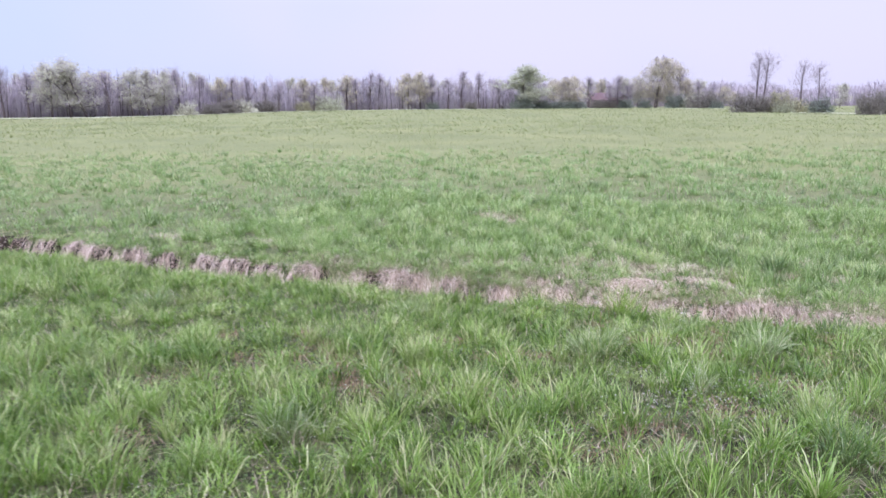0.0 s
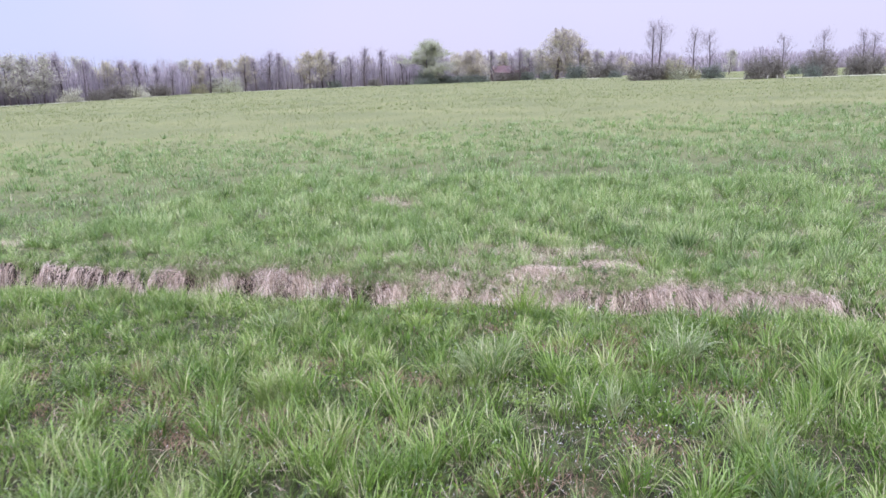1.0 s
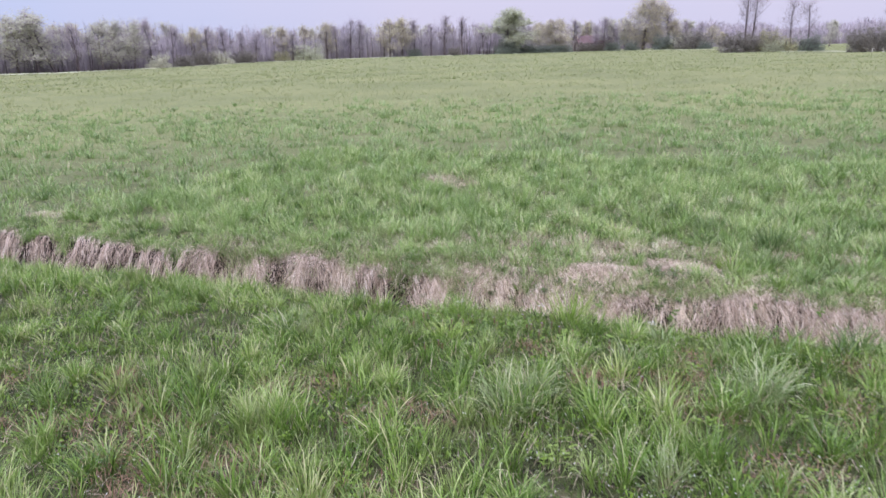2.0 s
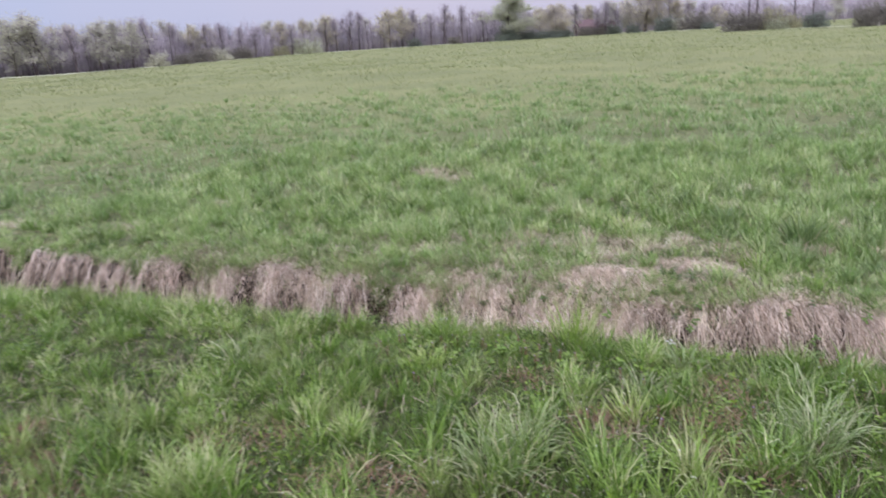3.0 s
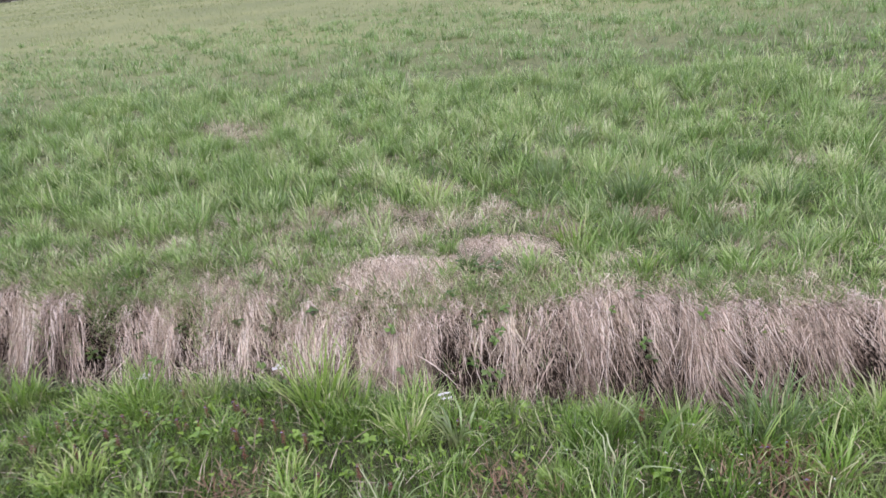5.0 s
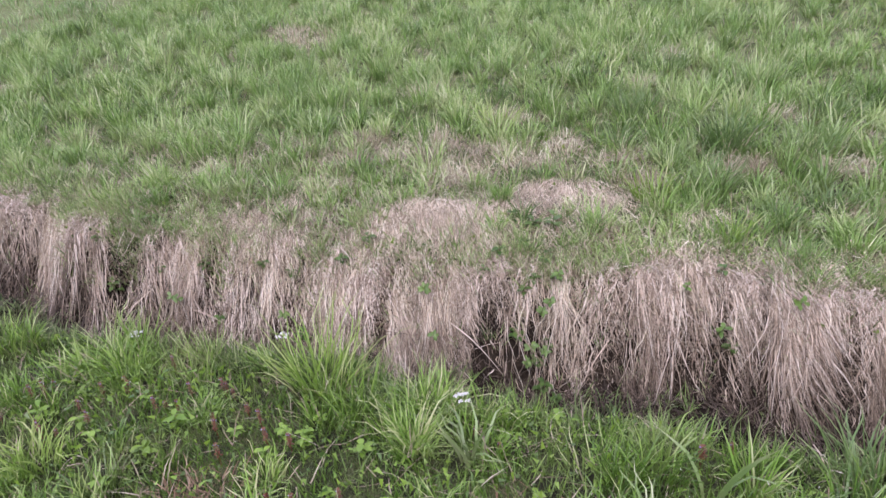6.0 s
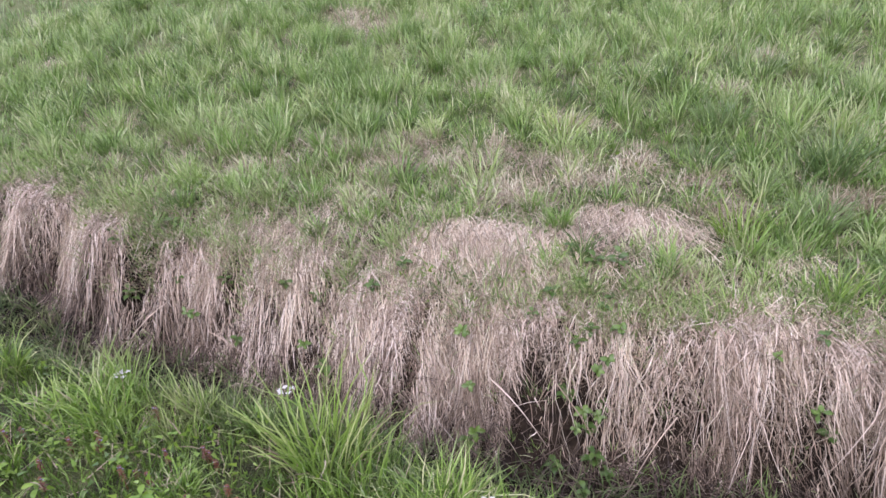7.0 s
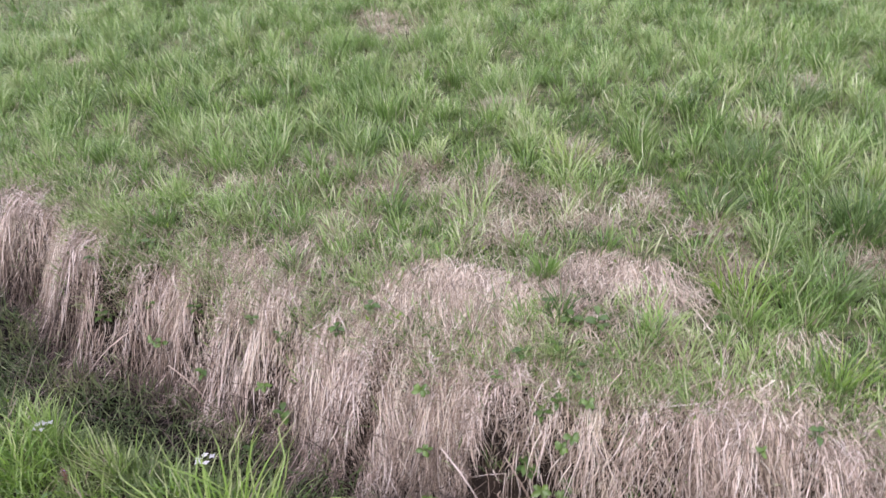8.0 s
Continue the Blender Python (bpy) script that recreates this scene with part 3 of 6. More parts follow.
# mounds of matted straw behind the edge
MOUNDS = [(1.18, 8.98, 0.10, 0.34, 0.05), (1.38, 8.74, 0.11, 0.36, 0.05), (2.05, 8.66, 0.09, 0.58, 0.06), (2.2, 8.70, 0.10, 0.60, 0.08), (2.38, 8.70, 0.11, 0.58, 0.09), (2.56, 8.66, 0.10, 0.52, 0.08), (2.84, 8.72, 0.09, 0.5, 0.06), (2.98, 8.84, 0.11, 0.62, 0.07), (3.14, 8.80, 0.12, 0.62, 0.08), (3.28, 8.64, 0.10, 0.5, 0.06)]
# thin wisps of straw that lie over the bank top between the mounds and the edge
WISPS = [
    (-0.67, 9.56, 0.1), (-0.25, 9.48, 0.1), (0.32, 9.33, 0.09), (0.05, 9.42, 0.08), (0.9, 9.05, 0.08), (1.42, 9.0, 0.1), (1.62, 8.49, 0.1), (1.87, 8.33, 0.1), (2.05, 8.2, 0.1), (2.7, 8.37, 0.09), (2.86, 8.37, 0.1), (3.18, 8.26, 0.11),
    (2.85, 8.03, 0.1), (3.08, 7.96, 0.12), (3.42, 7.99, 0.1), (3.7, 8.22, 0.08), (2.54, 8.23, 0.1), (2.3, 8.25, 0.1), (1.5, 9.29, 0.09), (2.1, 9.08, 0.09), (-1.4, 9.95, 0.1), (3.62, 7.86, 0.09), (4.1, 7.7, 0.1), (4.35, 7.5, 0.1), (3.55, 7.95, 0.09), (3.9, 7.78, 0.09), (4.5, 7.52, 0.1), (4.75, 7.35, 0.1),
]
MATTED = [(x + 0.05, y - 0.20, half * 2.2) for x, y, half, length, lift in MOUNDS]
# the upper edge of the straw: metres along the ditch, metres behind the top of the bank
STRAW_EDGE = [
    (-2.9, 0.06), (-2.4, 0.0), (-2.2, 0.2), (-1.87, -0.04), (-1.5, -0.05), (-1.17, 0.03), (-0.9, 0.22), (-0.5, 0.12), (-0.1, 0.04), (0.0, 0.14), (0.2, 0.22), (0.42, -0.05), (0.6, -0.09), (0.68, 0.08), (0.84, 0.04), (1.02, -0.06), (1.3, -0.1),
    (1.6, -0.08), (1.8, 0.0), (2.1, -0.02), (2.4, -0.02), (2.7, 0.08), (2.85, 0.11), (3.1, 0.03), (3.35, 0.06), (3.6, 0.09), (3.8, 0.12), (4.0, 0.17), (4.15, 0.15), (4.24, 0.05), (4.35, 0.15), (4.7, 0.14), (5.2, 0.08),
]


def straw_edge(along):
    e = np.interp(along, [k for k, v in STRAW_EDGE], [v for k, v in STRAW_EDGE])
    far = 1 - soft(-3.2, -2.8, along) * (1 - soft(4.8, 5.2, along))
    return e + far * (0.10 * np.sin(3.1 * along) * np.sin(1.3 * along + 1.0) + 0.06 * np.sin(9.0 * along))


def cleared(x, y, spots):
    c = np.zeros(len(x))
    for px, py, pr in spots:
        c = np.maximum(c, np.exp(-(((x - px) / pr) ** 2 + ((y - py) / (pr * 0.8)) ** 2)))
    return c


def under_straw(x, y):
    """1 where the straw of the bank and of the mounds hides the grass."""
    along, d = ditch(x, y)
    return np.maximum(soft(0.12, -0.10, d - straw_edge(along) + 0.07 * np.sin(23.0 * along) * np.sin(9.1 * along + 2.0)), cleared(x, y, MATTED))


def scatter(r, n, y0, y1, slope, pad):
    """Even scatter over a wedge of the plan that widens with y."""
    out_x, out_y = [], []
    while sum(map(len, out_x)) < n:
        y = r.uniform(y0, y1, n)
        half = slope * y + pad
        keep = r.uniform(0, 1, n) < half / (slope * y1 + pad)
        y, half = y[keep], half[keep]
        out_x.append(r.uniform(-1, 1, len(y)) * half + 0.07 * y)
        out_y.append(y)
    return np.concatenate(out_x)[:n], np.concatenate(out_y)[:n]


def cover_blades(r, x, y, h, width, k=2):
    n = len(x)
    heading = r.uniform(0, 2 * math.pi, n)
    P = blade_lines(r, x, y, ground(x, y) - 0.01, h, heading, np.abs(r.normal(0.1, 0.35, n)), r.uniform(0, 1.2, n), k)
    # short cover kept dark-toned: the shade between tufts put into its colour
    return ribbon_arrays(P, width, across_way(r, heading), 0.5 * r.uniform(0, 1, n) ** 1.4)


def lushness(x, y):
    return 0.5 + 0.25 * wave(x, y, 1.9, 5.0) + 0.25 * wave(x, y, 5.3, 9.0) + 0.35 * wave(x, y, 10.5, 4.0)


def stuff(name, arrays, material, label, category):
    me = mesh_of(name, arrays, material)
    return tagged(new(name, me), label, category, kind="stuff")


def near_grass():
    r = np.random.default_rng(11)
    x, y = scatter(r, 5000, 0.8, 9.3, 0.64, 1.6)
    d = ditch(x, y)[1]
    keep = (d < -1.0) & (r.uniform(0, 1, len(x)) < 0.25 + 0.75 * soft(2.3, 3.0, y)) & (r.uniform(0, 1, len(x)) > 0.72 * cleared(x, y, BARE)) & (r.uniform(0, 1, len(x)) > 0.7 * cleared(x, y, HERBY)) & (r.uniform(0, 1, len(x)) < 0.02 + 1.25 * lushness(x, y))
    x, y = x[keep], y[keep]
    n = len(x)
    l = np.clip(lushness(x, y), 0, 1.2)
    tall = (0.12 + 0.15 * l) * r.uniform(0.6, 1.4, n) * (1 - 0.4 * soft(5.6, 6.3, y) * (1 - soft(7.6, 8.4, y)))
    tufts = tuft_blades(r, x, y, r.uniform(0.02, 0.10, n), tall, r.integers(18, 46, n), r.uniform(0.0034, 0.0064, n), r.uniform(0.5, 1.7, n), 4)
    bx, by = scatter(r, 420, 1.6, 8.6, 0.62, 1.0)
    keep = (ditch(bx, by)[1] < -1.05) & (r.uniform(0, 1, len(bx)) > 0.8 * cleared(bx, by, BARE + HERBY))
    bx, by = bx[keep], by[keep]
    n = len(bx)
    big = tuft_blades(r, bx, by, r.uniform(0.03, 0.08, n), r.uniform(0.17, 0.31, n) * (1 - 0.4 * soft(5.6, 6.3, by) * (1 - soft(7.6, 8.4, by))), r.integers(45, 95, n), r.uniform(0.004, 0.007, n), np.where(r.uniform(0, 1, n) < 0.5, r.uniform(1.3, 2.3, n), r.uniform(0.7, 1.3, n)), 5)
    x, y = scatter(r, 105000, 0.8, 9.3, 0.64, 1.6)
    d = ditch(x, y)[1]
    keep = (d < -0.9) & (r.uniform(0, 1, len(x)) > 0.65 * cleared(x, y, BARE)) & (r.uniform(0, 1, len(x)) < 0.25 + 0.75 * soft(2.3, 3.0, y))
    x, y = np.concatenate([x[keep], r.uniform(-0.6, 3.6, 26000)]), np.concatenate([y[keep], r.uniform(4.9, 7.7, 26000)])
    keep = ditch(x, y)[1] < -0.9
    x, y = x[keep], y[keep]
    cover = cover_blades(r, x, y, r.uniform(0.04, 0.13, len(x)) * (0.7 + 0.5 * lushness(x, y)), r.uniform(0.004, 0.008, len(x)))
    x, y = r.uniform(-10, -1, 3000), r.uniform(8.6, 13.0, 3000)
    keep = ditch(x, y)[1] < -1.0
    x, y = x[keep], y[keep]
    n = len(x)
    west = tuft_blades(r, x, y, r.uniform(0.03, 0.12, n), r.uniform(0.10, 0.24, n), r.integers(16, 36, n), r.uniform(0.006, 0.010, n), r.uniform(0.5, 1.8, n), 3)
    n = 420
    along, across = r.uniform(-7, 5, n), r.uniform(-1.45, -1.08, n)
    x, y = on_ditch(along, across - bulge(along))
    keep = r.uniform(0, 1, n) < 0.15 + soft(-0.1, 0.5, wave(x, y, 4.1, 3.0))
    x, y = x[keep], y[keep]
    n = len(x)
    lip = tuft_blades(r, x, y, r.uniform(0.02, 0.07, n), r.uniform(0.14, 0.27, n), r.integers(24, 60, n), r.uniform(0.004, 0.007, n), r.uniform(0.7, 1.7, n), 4)
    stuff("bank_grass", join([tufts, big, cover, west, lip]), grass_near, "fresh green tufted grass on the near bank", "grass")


def meadow_grass():
    r = np.random.default_rng(12)
    sets = []
    x, y = scatter(r, 4300, 6.0, 16.0, 0.66, 1.2)
    d = ditch(x, y)[1]
    keep = (r.uniform(0, 1, len(x)) > soft(11, 16, y)) & (d > -0.2) & (r.uniform(0, 1, len(x)) > 0.88 * cleared(x, y, DRY)) & (r.uniform(0, 1, len(x)) > 0.96 * under_straw(x, y)) & (r.uniform(0, 1, len(x)) < 0.32 + 1.1 * lushness(x, y) + 0.5 * (d < 0.5))
    x, y, d = x[keep], y[keep], d[keep]
    n = len(x)
    tall = (0.10 + 0.13 * np.clip(lushness(x, y), 0, 1.2)) * r.uniform(0.6, 1.5, n) * (0.6 + 0.4 * soft(0, 1.5, d))
    sets.append(tuft_blades(r, x, y, r.uniform(0.03, 0.13, n), tall, r.integers(14, 36, n), r.uniform(0.0045, 0.009, n), r.uniform(0.6, 1.9, n), 4))
    ta, td = r.uniform(-5, 6, 2300), r.uniform(0.12, 7.0, 2300)
    x, y = on_ditch(ta, td)
    keep = (r.uniform(0, 1, len(x)) > 0.88 * cleared(x, y, DRY)) & (r.uniform(0, 1, len(x)) > 0.96 * under_straw(x, y)) & (r.uniform(0, 1, len(x)) < 0.1 + 1.2 * np.maximum(lushness(x, y), 0.35))
    x, y, td = x[keep], y[keep], td[keep]
    n = len(x)
    sets.append(tuft_blades(r, x, y, r.uniform(0.03, 0.10, n), r.uniform(0.16, 0.31, n) * (0.5 + 0.5 * soft(0, 1.2, td)), r.integers(34, 72, n), r.uniform(0.004, 0.0078, n), r.uniform(0.6, 1.7, n), 4))
    x, y = scatter(r, 66000, 6.0, 16.0, 0.66, 1.2)
    d = ditch(x, y)[1]
    keep = (r.uniform(0, 1, len(x)) > soft(9.5, 16, y)) & (d > -0.25) & (r.uniform(0, 1, len(x)) > 0.6 * cleared(x, y, DRY)) & (r.uniform(0, 1, len(x)) > 0.96 * under_straw(x, y))
    x, y = x[keep], y[keep]
    more_a, more_d = r.uniform(-2.4, 5.4, 62000), r.uniform(-0.22, 3.0, 62000)
    mx, my = on_ditch(more_a, more_d)
    keep = (r.uniform(0, 1, len(mx)) > 0.4 * cleared(mx, my, DRY)) & (r.uniform(0, 1, len(mx)) > 0.96 * under_straw(mx, my)) & (r.uniform(0, 1, len(mx)) < 0.45 + 0.55 * soft(0.3, 1.0, more_d))
    x, y = np.concatenate([x, mx[keep]]), np.concatenate([y, my[keep]])
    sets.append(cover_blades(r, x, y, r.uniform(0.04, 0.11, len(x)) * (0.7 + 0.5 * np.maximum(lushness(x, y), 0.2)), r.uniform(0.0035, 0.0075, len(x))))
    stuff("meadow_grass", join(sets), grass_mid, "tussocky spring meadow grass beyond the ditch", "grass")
    sets = []
    x, y = scatter(r, 9000, 10.5, 36.0, 0.66, 1.2)
    keep = (r.uniform(0, 1, len(x)) < soft(10.5, 15, y)) & (r.uniform(0, 1, len(x)) > soft(18, 36, y)) & (r.uniform(0, 1, len(x)) > 0.88 * cleared(x, y, DRY)) & (r.uniform(0, 1, len(x)) < 0.3 + lushness(x, y))
    x, y = x[keep], y[keep]
    n = len(x)
    sets.append(tuft_blades(r, x, y, r.uniform(0.06, 0.2, n), (0.14 + 0.16 * np.clip(lushness(x, y), 0, 1.2)) * r.uniform(0.6, 1.3, n), r.integers(14, 28, n), r.uniform(0.008, 0.014, n), r.uniform(0.6, 1.8, n), 3))
    x, y = scatter(r, 46000, 9.5, 36.0, 0.66, 1.2)
    keep = (r.uniform(0, 1, len(x)) < soft(9, 12.5, y)) & (r.uniform(0, 1, len(x)) > soft(16, 36, y)) & (r.uniform(0, 1, len(x)) > 0.8 * cleared(x, y, DRY))
    x, y = x[keep], y[keep]
    sets.append(cover_blades(r, x, y, r.uniform(0.04, 0.11, len(x)), r.uniform(0.008, 0.016, len(x))))
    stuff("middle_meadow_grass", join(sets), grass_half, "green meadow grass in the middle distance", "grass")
    sets = []
    x, y = scatter(r, 7600, 17.0, 85.0, 0.68, 1.5)
    keep = (r.uniform(0, 1, len(x)) < 0.35 + lushness(x * 0.5, y * 0.3)) & (r.uniform(0, 1, len(x)) < soft(16, 32, y))
    x, y = x[keep], y[keep]
    n = len(x)
    sets.append(tuft_blades(r, x, y, r.uniform(0.2, 0.6, n), r.uniform(0.12, 0.24, n), r.integers(7, 15, n), r.uniform(0.011, 0.02, n), r.uniform(0.2, 0.9, n), 3))
    x, y = scatter(r, 15000, 50.0, 225.0, 0.68, 3)
    n = len(x)
    sets.append(tuft_blades(r, x, y, r.uniform(0.3, 0.9, n), r.uniform(0.12, 0.26, n), r.integers(2, 6, n), r.uniform(0.06, 0.14, n), r.uniform(0.2, 0.9, n), 2))
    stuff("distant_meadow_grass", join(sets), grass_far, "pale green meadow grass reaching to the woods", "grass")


def dead_litter():
    """Brown dead blades lying between the green ones on both banks."""
    r = np.random.default_rng(14)
    x, y = scatter(r, 26000, 1.5, 13.0, 0.62, 1.2)
    d = ditch(x, y)[1]
    keep = (d < -0.95) | (d > -0.2)
    more_x, more_y = on_ditch(r.uniform(-2.2, 5.0, 15000), np.abs(r.normal(0, 0.3, 15000)) - 0.12)
    worn_x, worn_y = on_ditch(r.uniform(-0.5, 3.3, 5000), r.uniform(0.15, 1.5, 5000))
    x, y = np.concatenate([x[keep], more_x, worn_x]), np.concatenate([y[keep], more_y, worn_y])
    n = len(x)
    heading = r.uniform(0, 2 * math.pi, n)
    P = blade_lines(r, x, y, ground(x, y) + r.uniform(0, 0.03, n), r.uniform(0.05, 0.17, n), heading, r.uniform(0.7, 1.45, n), r.uniform(0, 0.4, n), 3)
    stuff("dead_grass_litter", ribbon_arrays(P, r.uniform(0.003, 0.0055, n), across_way(r, heading, 0.5)), tan_litter, "brown dead grass lying between the green blades", "dry grass")


def edge_grass():
    """Small green tufts that push through the straw along the top of the far bank."""
    r = np.random.default_rng(15)
    along = r.uniform(-8, 6, 1500)
    x, y = on_ditch(along, straw_edge(along) + np.abs(r.normal(0, 0.13, 1500)) - 0.02)
    keep = r.uniform(0, 1, 1500) > 0.3 + 0.7 * cleared(x, y, MATTED)
    x, y = x[keep], y[keep]
    n = len(x)
    sets = [tuft_blades(r, x, y, r.uniform(0.02, 0.07, n), r.uniform(0.06, 0.15, n), r.integers(14, 36, n), r.uniform(0.003, 0.0055, n), r.uniform(0.6, 1.8, n), 4)]
    n = 260
    along, back = r.uniform(-1.5, 5.2, n), r.uniform(0.0, 0.75, n)
    x, y = on_ditch(along, straw_edge(along) + back)
    keep = r.uniform(0, 1, n) > 0.97 * cleared(x, y, MATTED)
    x, y, back = x[keep], y[keep], back[keep]
    n = len(x)
    sets.append(tuft_blades(r, x, y, r.uniform(0.02, 0.06, n), r.uniform(0.11, 0.22, n) * (0.75 + 0.25 * back), r.integers(26, 60, n), r.uniform(0.0035, 0.006, n), r.uniform(0.7, 1.6, n), 4))
    n = 260
    along, across = r.uniform(-3, 4.6, n), r.uniform(-0.34, 0.06, n)
    x, y = on_ditch(along, across)
    sets.append(tuft_blades(r, x, y, r.uniform(0.01, 0.04, n), r.uniform(0.06, 0.14, n), r.integers(5, 16, n), r.uniform(0.003, 0.006, n), r.uniform(0.6, 1.6, n), 4))
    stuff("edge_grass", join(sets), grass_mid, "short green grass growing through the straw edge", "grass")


def outer_grass():
    """Coarser grass of the bank beside and behind the walk."""
    r = np.random.default_rng(16)
    x, y = r.uniform(-14, 15, 5600), r.uniform(-9, 16, 5600)
    d = ditch(x, y)[1]
    inside = (np.abs(x - 0.07 * y) < 0.64 * np.clip(y, 0, 40) + 1.2) & (y > 1.2)
    keep = ~inside & ((d < -1.0) | (d > 0.0))
    x, y = x[keep], y[keep]
    n = len(x)
    stuff("outer_grass", tuft_blades(r, x, y, r.uniform(0.1, 0.3, n), r.uniform(0.1, 0.24, n), r.integers(6, 13, n), r.uniform(0.012, 0.022, n), r.uniform(0.5, 1.8, n), 3), grass_near, "green tufted grass beside the walked strip", "grass")


def white_specks():
    """Tiny white blossoms that stand in drifts over the near bank."""
    r = np.random.default_rng(17)
    cx, cy = r.uniform(-1.6, 3.4, 40), r.uniform(2.6, 6.6, 40)
    cx[:12], cy[:12] = 1.6 + r.normal(0, 0.35, 12), 4.1 + r.normal(0, 0.3, 12)
    i = r.integers(0, 40, 2200)
    x, y = cx[i] + r.normal(0, 0.2, 2200), cy[i] + r.normal(0, 0.2, 2200)
    c = np.stack([x, y, ground(x, y) + r.uniform(0.06, 0.16, 2200)], 1)
    stuff("tiny_blossoms", leaf_arrays(r, c, 0.0048), white_mat, "scattered tiny white blossoms in the bank grass", "wildflower")


def low_weeds():
    """Small roundish leaves of clover and chickweed that carpet parts of both banks."""
    r = np.random.default_rng(18)
    x, y = scatter(r, 85000, 2.6, 9.6, 0.6, 0.8)
    d = ditch(x, y)[1]
    patch = 0.5 + 0.5 * wave(x, y, 4.1, 7.0) + 0.25 * wave(x, y, 11.0, 2.0) + 0.5 * cleared(x, y, HERBY) + 0.35 * cleared(x, y, BARE)
    keep = ((d < -1.0) | (d > -0.05)) & (r.uniform(0, 1, len(x)) < np.where(d > -0.05, 0.5 * soft(0.45, 0.95, patch), soft(0.32, 0.85, patch)))
    x, y, patch = x[keep], y[keep], patch[keep]
    n = len(x)
    c = np.stack([x, y, ground(x, y) + r.uniform(0.015, 0.10, n) * np.clip(patch, 0.3, 1.2)], 1)
    first = r.uniform(0, 1, n) < 0.55
    stuff("low_weeds", leaf_arrays(r, c[first], 0.012), herb_mat, "low bright clover-like weeds between the grass", "weeds")
    stuff("dull_weeds", leaf_arrays(r, c[~first], 0.011), herb_dark, "low dull green weeds and moss between the grass", "weeds")


near_grass()
meadow_grass()
low_weeds()
dead_litter()
edge_grass()
outer_grass()
white_specks()


def ditch_grass():
    r = np.random.default_rng(13)
    n = 24000
    along, across = np.where(r.uniform(0, 1, n) < 0.75, r.uniform(-2.5, 4.5, n), r.uniform(-7, -2, n)), r.uniform(-1.2, -0.36, n)
    keep = (r.uniform(0, 1, n) < 0.98 - 0.28 * np.clip(along - 1.6, 0, 2.6)) | (across < -0.92)
    along, across = along[keep], across[keep]
    x, y = on_ditch(along, across)
    n = len(x)
    heading = r.uniform(0, 2 * math.pi, n)
    P = blade_lines(r, x, y, ground(x, y) + 0.005, r.uniform(0.05, 0.16, n), heading, r.uniform(0.1, 1.0, n), r.uniform(0.3, 1.2, n), 4)
    stuff("ditch_grass", ribbon_arrays(P, r.uniform(0.004, 0.0085, n), across_way(r, heading)), wet_grass, "dark wet grass lying in the ditch bottom", "grass")


ditch_grass()


